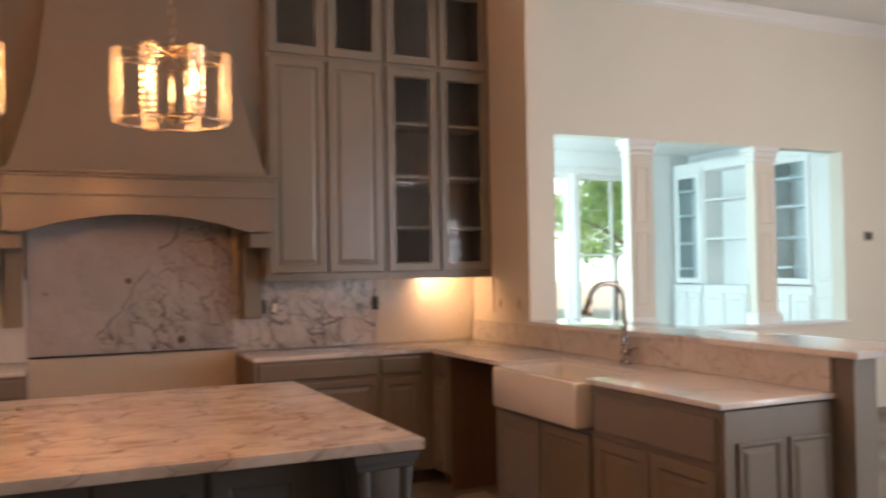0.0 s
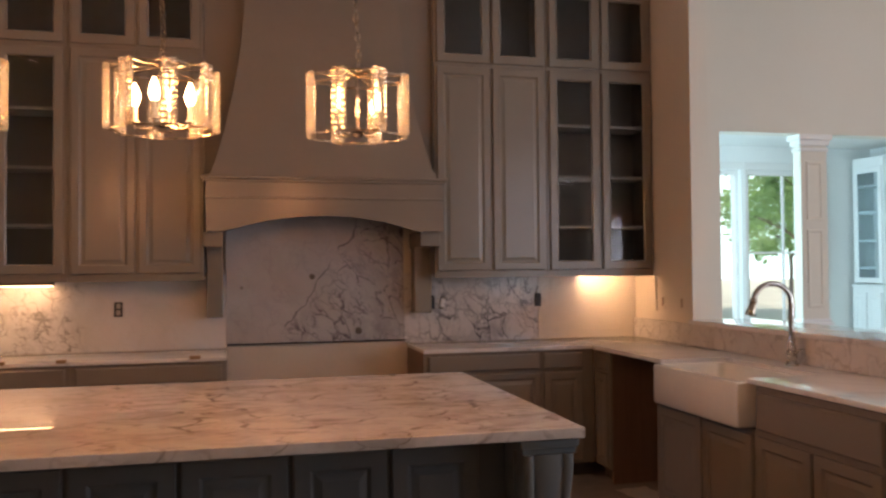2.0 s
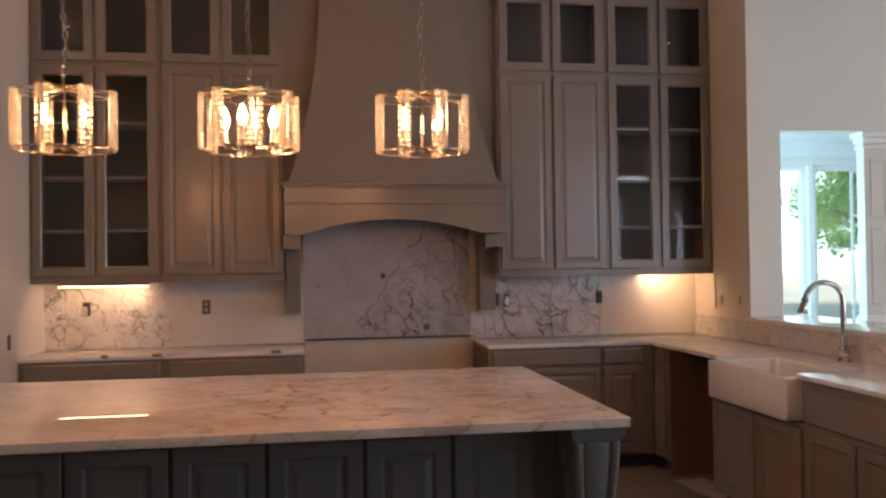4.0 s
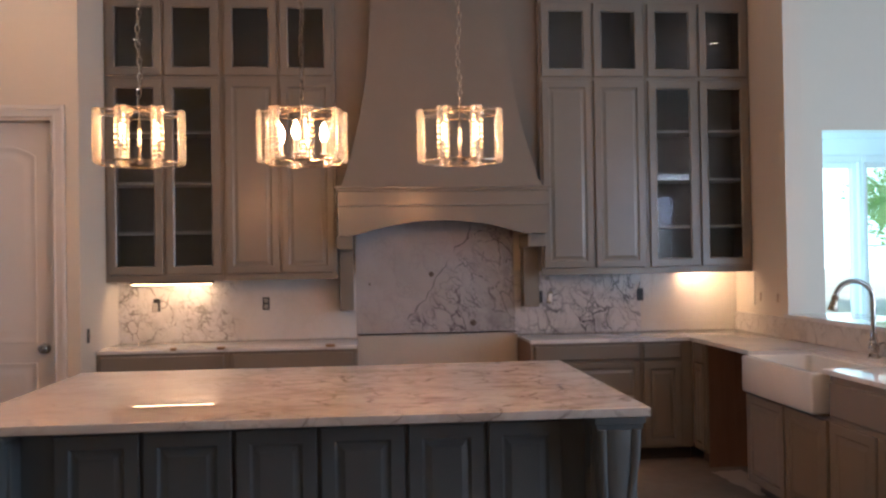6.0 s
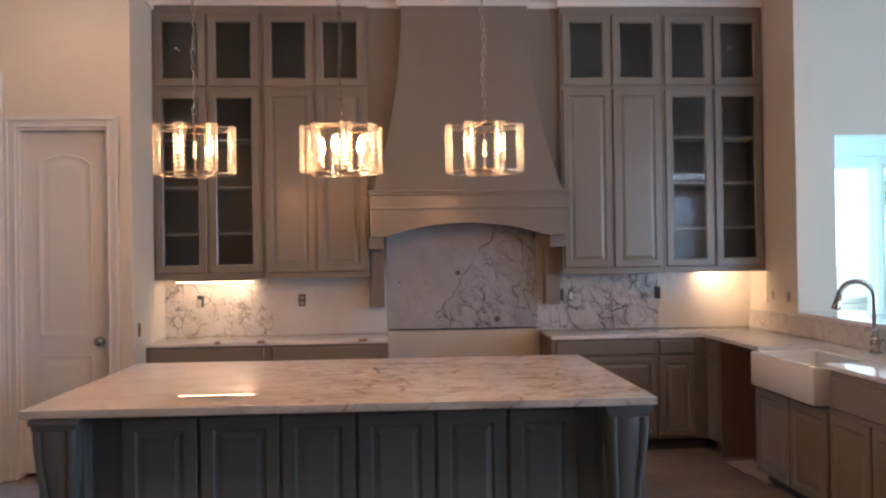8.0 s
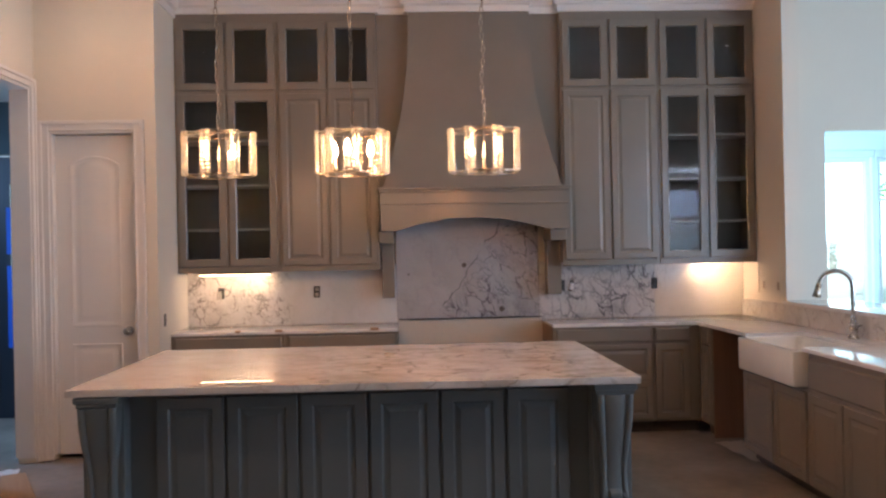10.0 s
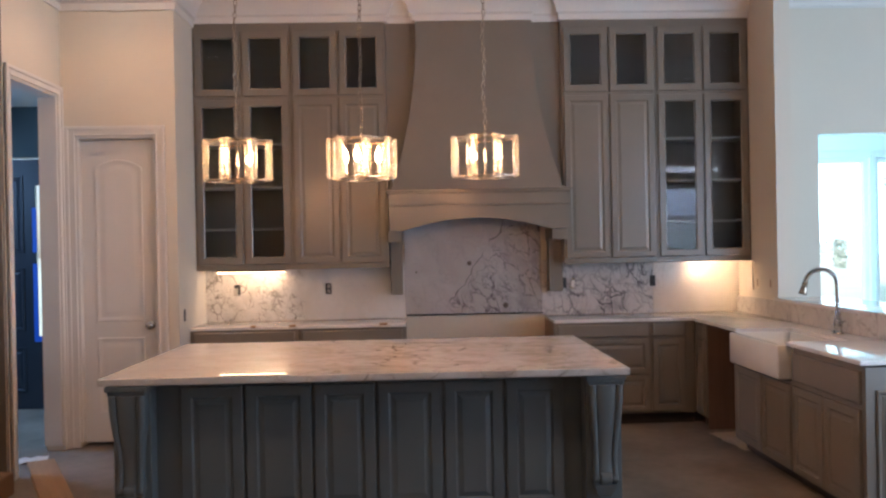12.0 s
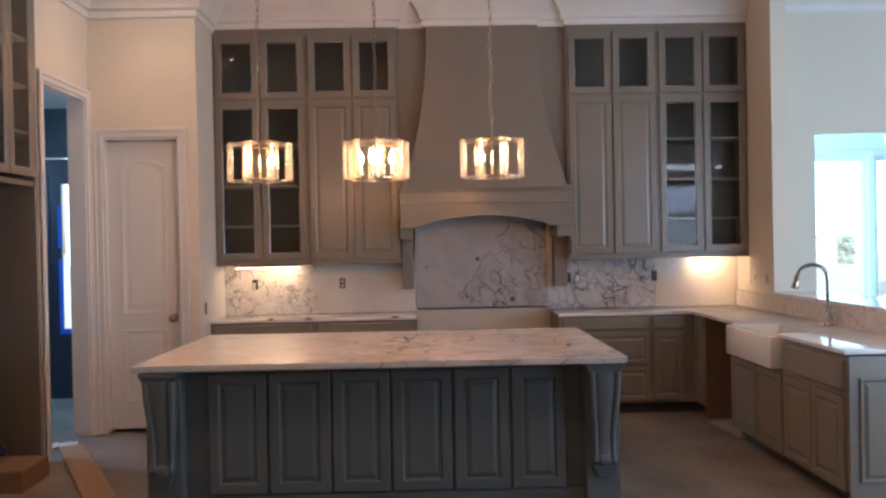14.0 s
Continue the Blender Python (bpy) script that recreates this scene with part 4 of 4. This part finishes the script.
    part("canopy", lathe(bmesh.new(), [(0.065, top - 0.001), (0.065, top - 0.010), (0.050, top - 0.024), (0.012, top - 0.03)]), NICKEL, p, smooth=40)
    lamp("pendant_light", "POINT", 22, WARM, pose(x, y, 2.056 + 0.15), 0.03)
    return p


PY0 = 0.830
pendant(-0.978, PY0, 36.5, "lit crystal drum pendant on a chain above the island")
pendant(-0.205, PY0, 56, "lit crystal drum pendant with visible candle bulbs")
pendant(0.568, PY0, 16.3, "lit crystal drum pendant hanging by a slack chain")

# ---- under-cabinet lights ----
for a, b, z, power, lean in ((-1.775, -1.145, 1.401, 3.0, -0.06), (2.76, 3.14, 1.441, 7.4, 0.14)):
    u = thing("under_cabinet_light", "slim warm light bar under the wall cabinet", "light bar", pose((a + b) / 2, 3.60, z), group="under-cabinet lights")
    hw = (b - a) / 2
    part("housing", boxes((-hw - 0.01, hw + 0.01, -0.018, 0.018, 0.0105, 1.4645 - z), bevel=0.003), TAUPE, u)
    part("lens", boxes((-hw, hw, -0.0025, 0.004, 0.004, 0.010), bevel=0.001), LENS, u, "lit lens")
    lamp("under_cabinet_glow", "AREA", power * (b - a), (1.0, 0.66, 0.35), look(((a + b) / 2, 3.615, z - 0.002), ((a + b) / 2 + lean, 3.78, z - 0.22)), b - a - 0.03, 0.012)

# ---- recessed lights ----
for i, (cx, cy) in enumerate(((-2.2, 2.2), (-2.39, 0.66), (-2.3, -1.5), (-0.86, -1.5), (0.9, -1.5), (2.5, -1.3), (4.2, -1.12), (4.17, 0.70))):
    c = thing("recessed_light", "round white recessed ceiling light, lit", "ceiling light", pose(cx, cy, CEILING - 0.001), group="recessed ceiling lights")
    part("trim_ring", lathe(bmesh.new(), [(0.095, 0.0), (0.095, -0.006), (0.078, -0.010), (0.070, -0.002)], sides=24), WHITE, c, smooth=40)
    part("lens", lathe(bmesh.new(), [(0.069, -0.001), (0.069, -0.004), (0.01, -0.0045)], sides=24), CANLENS, c)
    lamp("can_light", "SPOT", 20, CANWARM, pose(cx, cy, CEILING - 0.02), 0.06, spot=115)

# ---- tall refrigerator surround in the west wall ----
tall = thing("refrigerator_surround", "tall taupe cabinet with glazed top doors over an empty refrigerator bay", "cabinet", pose(WEST, N0, 0, 0, 0, 90))
tw = N1 - N0
part("side_panel", boxes((tw - 0.05, tw, -0.015, 0.69, FZ, 3.80), bevel=0.002), TAUPE, tall)
part("side_panel", boxes((0, 0.05, -0.015, 0.69, FZ, 3.80), bevel=0.002), TAUPE, tall)
part("back", boxes((0.05, tw - 0.05, 0.67, 0.69, 0, 3.80)), INSIDE, tall)
part("bridge", boxes((0.05, tw - 0.05, 0.0, 0.665, 2.12, 2.16)), TAUPE, tall)
part("top", boxes((0.05, tw - 0.05, 0.0, 0.665, 3.74, 3.80)), TAUPE, tall)
for a, b in ((0.06, tw / 2 - 0.004), (tw / 2 + 0.004, tw - 0.06)):
    dr = part("door", frame_door(bmesh.new(), a, b, 2.19, 3.72, -0.001), TAUPE, tall, smooth=20)
    pn = part("pane", boxes((a + 0.066, b - 0.066, -0.014, -0.011, 2.256, 3.654)), CABINET_PANE, dr, "clear glass pane")
for z in (2.53, 2.88, 3.24):
    part("shelf", boxes((0.05, tw - 0.05, 0.03, 0.66, z - 0.010, z + 0.010)), SHELF_EDGE, tall)

# ---- things on the floor ----
crate = thing("cardboard_box", "brown cardboard box on the floor by the empty bay", "box", pose(-3.22, 1.03, FZ, 0, 0, 2))
part("carton", boxes((0, 0.52, 0, 0.46, 0, 0.15), bevel=0.004), CARD, crate)
part("flap", boxes((0.005, 0.257, 0.004, 0.456, 0.151, 0.1545)), CARD, crate)
part("flap", boxes((0.263, 0.515, 0.004, 0.456, 0.151, 0.1545)), CARD, crate)
plank = solid("wooden_board", boxes((-0.10, 0.10, 0, 1.94, 0.0, 0.035), bevel=0.004), PLANK, "loose pine board lying on the concrete floor", "board", m=pose(-1.96, 0.60, FZ + 0.001, 0, 0, 28.5))

# ---- hall door ----
hd = thing("door_2", "dark painted exterior door with a bright narrow glass lite and blue masking tape", "door", pose(-4.85, 4.72, 0.02), kind="structure")
part("leaf", boxes((0.0, 0.885, 0, 0.045, -0.062, 2.62), (1.005, 1.05, 0, 0.045, -0.062, 2.62), (0.885, 1.005, 0, 0.045, -0.062, 0.72), (0.885, 1.005, 0, 0.045, 2.34, 2.62)), NAVY, hd)
part("pane", boxes((0.885, 1.005, 0.02, 0.026, 0.72, 2.34)), PANE, hd).visible_shadow = False
part("tape", boxes((0.850, 0.895, -0.002, 0.0, 0.66, 1.50), (0.850, 0.893, -0.002, 0.0, 1.62, 2.1), (0.896, 1.0, -0.002, 0.0, 0.66, 0.72)), TAPE, hd, "blue masking tape")
for z0, z1 in ((0.12, 0.60), (0.78, 1.45), (1.62, 2.45)):
    part("panel", raised_door(bmesh.new(), 0.12, 0.76, z0, z1, -0.0005, t=0.012, stile=0.03), NAVY, hd, smooth=20)

# ---- columns of the opening ----
def column(x0, x1, label):
    c = thing("column", label, "column", pose((x0 + x1) / 2, FAR + 0.08, O_Z0), group="columns of the opening")
    w, h = (x1 - x0) / 2 * 0.80, O_Z1 - O_Z0
    d = 0.055
    part("shaft", boxes((-w, w, -d, d, 0.10, h - 0.10), bevel=0.004), WALL, c)
    part("plinth", boxes((-w * 1.22, w * 1.22, -d - 0.03, d + 0.03, 0, 0.09), (-w * 1.1, w * 1.1, -d - 0.015, d + 0.015, 0.09, 0.12), bevel=0.005), WHITE, c)
    part("capital", boxes((-w * 1.08, w * 1.08, -d - 0.012, d + 0.012, h - 0.15, h - 0.12), (-w * 1.12, w * 1.12, -d - 0.02, d + 0.02, h - 0.10, h - 0.05), (-w * 1.25, w * 1.25, -d - 0.04, d + 0.04, h - 0.05, h), bevel=0.005), WHITE, c)
    for z0, z1 in ((0.22, 0.92), (1.0, h - 0.24)):
        part("panel", rings(bmesh.new(), [rect(-w * 0.62, w * 0.62, z0, z1, -d - yy, i) for i, yy in ((0, 0.0), (0.006, 0.010), (0.022, 0.010), (0.03, 0.002))]), WALL, c)


column(4.946, 5.284, "square panelled cream column with stepped capital")
column(6.475, 6.815, "square panelled cream column with stepped plinth")
# thermostat
th = thing("thermostat", "small dark wall thermostat", "thermostat", pose(8.07, FAR, 1.785))
part("plate", boxes((-0.065, 0.065, -0.012, 0, -0.05, 0.05), bevel=0.004), SHELF_EDGE, th)
part("face", boxes((-0.045, 0.045, -0.022, -0.0125, -0.035, 0.035), bevel=0.004), BLACK, th)


# ---- windows ----
def window(name, x0, x1, z0, z1, y, cols, rows, label):
    w = thing(name, label, "window", pose(x0, y, z0), kind="structure")
    W, H = x1 - x0, z1 - z0
    part("window_frame", boxes((0, 0.06, 0.03, 0.12, 0, H), (W - 0.06, W, 0.03, 0.12, 0, H), (0.06, W - 0.06, 0.03, 0.12, 0, 0.06), (0.06, W - 0.06, 0.03, 0.12, H - 0.06, H), bevel=0.003), WHITE, w)
    part("window_casing", boxes((-0.038, 0, -0.02, 0, 0.0, H + 0.09), (W, W + 0.038, -0.02, 0, 0.0, H + 0.09), (0, W, -0.02, 0, H, H + 0.09), bevel=0.003), WHITE, w)
    part("window_sill", boxes((-0.038, W + 0.038, -0.06, 0.03, -0.03, -0.001), bevel=0.004), WHITE, w)
    for i in range(1, cols):
        part("muntin", boxes((W * i / cols - 0.012, W * i / cols + 0.012, 0.05, 0.09, 0.06, H - 0.06)), WHITE, w)
    for i in range(1, rows):
        part("muntin", boxes((0.06, W - 0.06, 0.052, 0.088, H * i / rows - 0.012, H * i / rows + 0.012)), WHITE, w)
    p = part("pane", boxes((0.06, W - 0.06, 0.068, 0.073, 0.06, H - 0.06)), PANE, w)
    p.visible_shadow = False
    return w


window("window_1", W1[0], W1[1], WZ0, WZ1, SB, 1, 1, "white framed sunroom window, bright outside")
window("window_2", W2[0], W2[1], WZ0, WZ1, SB, 2, 2, "white framed sunroom window looking at trees")
for i, (a, b) in enumerate(((4.25, 5.05), (5.85, 6.35))):
    w = thing("window_%d" % (i + 3), "white framed patio glazing of the dining side", "window", pose(b, P, FZ, 0, 0, 180), kind="structure")
    W, H = b - a, (2.57 if i == 0 else 2.4) - FZ
    part("window_frame", boxes((0, 0.05, 0.03, 0.12, 0, H), (W - 0.05, W, 0.03, 0.12, 0, H), (0.05, W - 0.05, 0.03, 0.12, 0, 0.06), (0.05, W - 0.05, 0.03, 0.12, H - 0.06, H)), WHITE, w)
    part("meeting_rail", boxes((0.05, W - 0.05, 0.05, 0.09, 2.04, 2.08)), WHITE, w)
    if i == 0:
        part("muntin", boxes((0.13, 0.165, 0.05, 0.09, 0.06, 2.04)), WHITE, w)


# ---- sunroom bookcases ----
def bookcase(y0, y1, glazed, label):
    """White built-in facing west, standing against the east wall of the sunroom."""
    c = thing("built_in_bookcase", label, "bookcase", pose(7.80, y1, 0, 0, 0, -90), group="sunroom built-ins")
    w = y1 - y0
    part("base", boxes((0, w, -0.03, 0.31, 0.0, 1.22)), SUNWHITE, c)
    for a, b in ((0.03, w / 2 - 0.01), (w / 2 + 0.01, w - 0.03)):
        part("door", raised_door(bmesh.new(), a, b, 0.12, 1.15, -0.031), SUNWHITE, c)
    part("ledge", boxes((-0.005, w + 0.005, -0.05, 0.31, 1.221, 1.25), bevel=0.004), SUNWHITE, c)
    for nm, d in (("side_panel", (0, 0.03, 0, 0.31, 1.251, 2.85)), ("side_panel", (w - 0.03, w, 0, 0.31, 1.251, 2.85)), ("back", (0.03, w - 0.03, 0.29, 0.31, 1.251, 2.85)), ("top", (0.03, w - 0.03, 0, 0.29, 2.72, 2.85))):
        part(nm, boxes(d), SUNWHITE, c)
    for z in (1.46, 1.80, 2.16, 2.49) if glazed else (1.84, 2.34):
        part("shelf", boxes((0.03, w - 0.03, 0.01, 0.288, z - 0.014, z + 0.014)), SUNWHITE, c)
    if glazed:
        for i in range(1):
            dr = part("door", frame_door(bmesh.new(), 0.03, w - 0.03, 1.27, 2.72, -0.001), SUNWHITE, c)
            part("pane", boxes((0.096, w - 0.096, -0.014, -0.011, 1.336, 2.654)), TINTED, dr, "grey-green tinted pane").visible_shadow = False
    return c


bookcase(6.08, 6.62, True, "white built-in with a glazed upper door")
bookcase(5.30, 6.06, False, "white built-in bookcase with open empty shelves")
bookcase(4.32, 4.95, True, "white glazed built-in beside the opening")

filler = thing("storage_cabinet", "narrow white panelled built-in beside the glazed bookcase", "cabinet", pose(7.80, 4.318, 0, 0, 0, -90))
part("board", boxes((0, 0.294, -0.01, 0.31, 0, 2.85), bevel=0.003), SUNWHITE, filler)
part("panel", raised_door(bmesh.new(), 0.03, 0.264, 1.30, 2.70, -0.0105, t=0.010, stile=0.02), SUNWHITE, filler, smooth=20)
part("panel", raised_door(bmesh.new(), 0.03, 0.264, 0.12, 1.15, -0.0105, t=0.010, stile=0.02), SUNWHITE, filler, smooth=20)

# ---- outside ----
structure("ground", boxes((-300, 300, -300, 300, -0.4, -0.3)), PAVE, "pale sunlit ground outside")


def tree(x, y, h, spread, seed):
    rnd = random.Random(seed)
    t = thing("tree", "leafy green tree in sunlight beyond the window", "tree", pose(x, y, -0.3), group="trees outside")
    bm = tube(bmesh.new(), [(0, 0, 0), (0.05, 0, h * 0.2), (0, 0.08, h * 0.45), (0.1, 0, h * 0.8)], [0.07, 0.06, 0.05, 0.02], 8)
    tips = []
    for k in range(11):
        a, z = k * 2.4, h * (0.25 + 0.05 * k)
        r = spread * (0.75 - 0.035 * k)
        tip = (r * math.cos(a), r * math.sin(a), z + h * 0.14)
        tube(bm, [(0.03, 0.03, z), (tip[0] * 0.5, tip[1] * 0.5, z + h * 0.09), tip], [0.05, 0.03, 0.01], 5)
        tips.append(tip)
    part("trunk", bm, BARK, t)
    verts, faces = [], []
    clumps = [(Vector(tp) + Vector((rnd.gauss(0, 0.4), rnd.gauss(0, 0.4), rnd.gauss(0, 0.35))), rnd.uniform(0.35, 0.85)) for tp in tips for _ in range(4)] + \
             [(Vector((rnd.gauss(0, spread * 0.4), rnd.gauss(0, spread * 0.4), h * rnd.uniform(0.3, 1.0))), rnd.uniform(0.3, 0.7)) for _ in range(22)]
    for c, r in clumps:
        for _ in range(150):
            d = Vector((rnd.gauss(0, 1), rnd.gauss(0, 1), rnd.gauss(0, 0.8)))
            p = c + d.normalized() * r * rnd.random() ** 0.4
            u = Vector((rnd.gauss(0, 1), rnd.gauss(0, 1), rnd.gauss(0, 1))).normalized()
            v = u.orthogonal().normalized()
            s = rnd.uniform(0.05, 0.11)
            k = len(verts)
            verts += [p - u * s, p + v * s * 0.5, p + u * s, p - v * s * 0.5]
            faces.append((k, k + 1, k + 2, k + 3))
    me = bpy.data.meshes.new("crown")
    me.from_pydata(verts, [], faces)
    me.materials.append(LEAF)
    ob = new("crown", me)
    ob.parent = t
    ob["kind"] = "stuff"


for i, (tx, ty, hh, sp) in enumerate(((14.4, 16.0, 7.0, 2.0), (15.6, 17.6, 7.5, 2.4), (17.0, 20.5, 8.0, 2.4), (17.2, 18.2, 7.5, 2.6), (18.5, 21.0, 8.0, 2.8))):
    tree(tx, ty, hh, sp, 11 + i)
structure("backdrop", boxes((-40, 140, 90, 90.2, -1, 60)), glow("hazy_distance", (0.56, 0.89, 0.95), 1.5), "bright hazy sky beyond the trees")



def hedge(x0, x1, y, h):
    rnd = random.Random(5)
    t = thing("hedge", "low clipped green hedge beyond the pale paving", "hedge", pose(x0, y, -0.3))
    verts, faces = [], []
    for _ in range(2600):
        p = Vector((rnd.uniform(0, x1 - x0), rnd.uniform(-0.5, 0.5), rnd.random() ** 0.7 * (h + 0.12 * math.sin(3 * rnd.random()))))
        u = Vector((rnd.gauss(0, 1), rnd.gauss(0, 1), rnd.gauss(0, 1))).normalized()
        v = u.orthogonal().normalized()
        k, d = len(verts), rnd.uniform(0.09, 0.18)
        verts += [p - u * d, p + v * d * 0.55, p + u * d, p - v * d * 0.55]
        faces.append((k, k + 1, k + 2, k + 3))
    me = bpy.data.meshes.new("leaves")
    me.from_pydata(verts, [], faces)
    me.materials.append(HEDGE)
    ob = new("leaves", me)
    ob.parent = t
    ob["kind"] = "stuff"
    part("stems", boxes((0.1, x1 - x0 - 0.1, -0.25, 0.25, 0, h * 0.6)), HEDGE, t)


hedge(21.5, 27.1, 48.0, 1.75)
pole = thing("garden_post", "slim grey post rising behind the hedge", "post", pose(26.05, 50.0, -0.3))
part("shaft", lathe(bmesh.new(), [(0.11, 0), (0.11, 0.2), (0.07, 0.25), (0.06, 3.9), (0.09, 3.95), (0.02, 4.05)], sides=10), BRONZE, pole, smooth=40)

# ---- small unfinished bits ----
rnd_bag = random.Random(3)
bm = bmesh.new()
bmesh.ops.create_icosphere(bm, subdivisions=3, radius=0.15)
for v in bm.verts:
    v.co *= 1 + rnd_bag.uniform(-0.10, 0.10) + 0.12 * math.sin(9 * v.co.x + 5 * v.co.z)
    v.co.z = max(v.co.z * 0.85, -0.10)
bag = thing("plastic_bag", "crumpled dark blue plastic bag on the floor", "bag", pose(-3.30, 1.70, FZ + 0.1005))
part("sack", bm, BAG, bag, smooth=25)
# Black strip draws the shadow line below the range slab's bottom edge.
solid("slab_shadow_strip", boxes((0.012, 1.358, SPY - 0.004, NORTH - 0.001, 0.950, 0.9595)), BLACK, "thin black strip drawn as the shadow line under the range slab", "strip")
sw_box = thing("light_switch", "uncovered dark switch box on the niche side wall", "switch", pose(-1.9295, 3.02, 1.06, 0, 0, 90))
part("box", boxes((-0.028, 0.028, -0.004, -0.0005, -0.052, 0.052), bevel=0.002), BLACK, sw_box)
part("toggle", boxes((-0.006, 0.006, -0.014, -0.0045, -0.012, 0.012), bevel=0.002), SHELF_EDGE, sw_box)
for sy in (3.311, 3.022):
    sb = thing("wall_switch", "uncovered tan switch in a cut-out of the stub wall", "switch", pose(3.2995, sy, 1.232, 0, 0, -90), group="switches on the stub wall")
    part("box", rings(bmesh.new(), [rect(-0.030, 0.030, -0.055, 0.055, yy, i) for i, yy in ((0, 0), (0, -0.003), (0.004, -0.004), (0.007, -0.001))]), WALL, sb)
    part("toggle", boxes((-0.010, 0.010, -0.010, -0.0012, -0.034, 0.034), bevel=0.003), TAN, sb)
scribe = solid("filler_strip", boxes((3.286, 3.2995, 3.405, 3.452, 1.16, 1.43), bevel=0.004), WALL, "pale wooden filler strip under the end wall cabinet", "filler strip")
for px, pz, rr in ((0.635, 1.452, 0.022), (0.985, 1.035, 0.026), (0.115, 1.375, 0.010)):
    st = thing("pipe_stub", "short capped pipe stub coming through the marble slab", "pipe", pose(px, SPY, pz, 90, 0, 0), group="pipe stubs in the range slab")
    part("flange", lathe(bmesh.new(), [(rr, 0.0005), (rr, 0.003), (rr * 0.6, 0.004)], sides=14), STAIN, st)
    part("cap", lathe(bmesh.new(), [(rr * 0.55, 0.0045), (rr * 0.55, 0.035), (rr * 0.4, 0.04)], sides=12), STAIN, st, smooth=40)
for cx, cw in ((-1.36, 0.045), (-1.01, 0.06), (-0.19, 0.07)):
    solid("seam_shim", boxes((-cw / 2, cw / 2, -0.018, 0.022, 0, 0.012), (-cw / 2, cw / 2, -0.018, -0.012, -0.010, 0), bevel=0.003), CARD, "small dark shim resting on the marble counter edge", "shim", "shims on the counter edge", m=pose(cx, 3.176, CT + 0.0005, 0, 0, 4))
hang = thing("loose_receptacle", "white receptacle hanging loose beside its open box", "outlet", pose(1.645, SPY - 0.001, 1.235, 0, 12, 0))
part("strap", boxes((-0.02, 0.02, -0.006, -0.001, -0.05, 0.05), bevel=0.002), CHROME, hang)
part("face", boxes((-0.016, 0.016, -0.026, -0.0065, -0.034, 0.034), bevel=0.004), WHITE, hang)
bm = bmesh.new()
bmesh.ops.create_grid(bm, x_segments=14, y_segments=10, size=1)
rnd = random.Random(5)
for v in bm.verts:
    edge = max(abs(v.co.x), abs(v.co.y))
    v.co = Vector((v.co.x * 0.12 + rnd.uniform(-0.01, 0.01), v.co.y * 0.33 + rnd.uniform(-0.015, 0.015), 0.004 + (1 - edge) * 0.010 + rnd.uniform(0, 0.006)))
solid("dust_sheet", bm, material("dusty_paper", (0.52, 0.43, 0.35), 0.85, bump=0.3), "crumpled tan paper scrap on the concrete by the dishwasher gap", "paper scrap", smooth=60, m=pose(2.78, 2.46, FZ, 0, 0, 6))
bm = bmesh.new()
bmesh.ops.create_grid(bm, x_segments=12, y_segments=8, size=1)
for v in bm.verts:
    v.co = Vector((v.co.x * 0.14, v.co.y * 0.09, 0.006 + 0.012 * (0.5 + 0.5 * math.sin(v.co.x * 9 + v.co.y * 4)) + rnd.uniform(0, 0.004)))
solid("plastic_sheet", bm, WHITE, "crumpled white plastic sheet on the hall threshold", "plastic sheet", smooth=60, m=pose(-3.03, 2.42, FZ, 0, 0, 20))
bm = bmesh.new()
bmesh.ops.create_icosphere(bm, subdivisions=3, radius=1)
for v in bm.verts:
    k = 1 + 0.18 * noise.noise(v.co * 2.1) + 0.08 * noise.noise(v.co * 6)
    v.co = Vector((v.co.x * 0.17 * k, v.co.y * 0.15 * k, max(0.0, (v.co.z + 0.75) * 0.11 * k)))
solid("cloth_bag", bm, material("navy_cloth", (0.012, 0.02, 0.06), 0.8, bump=0.4), "slumped dark blue cloth bag in the empty refrigerator bay", "bag", smooth=60, m=pose(-3.36, 1.53, FZ))
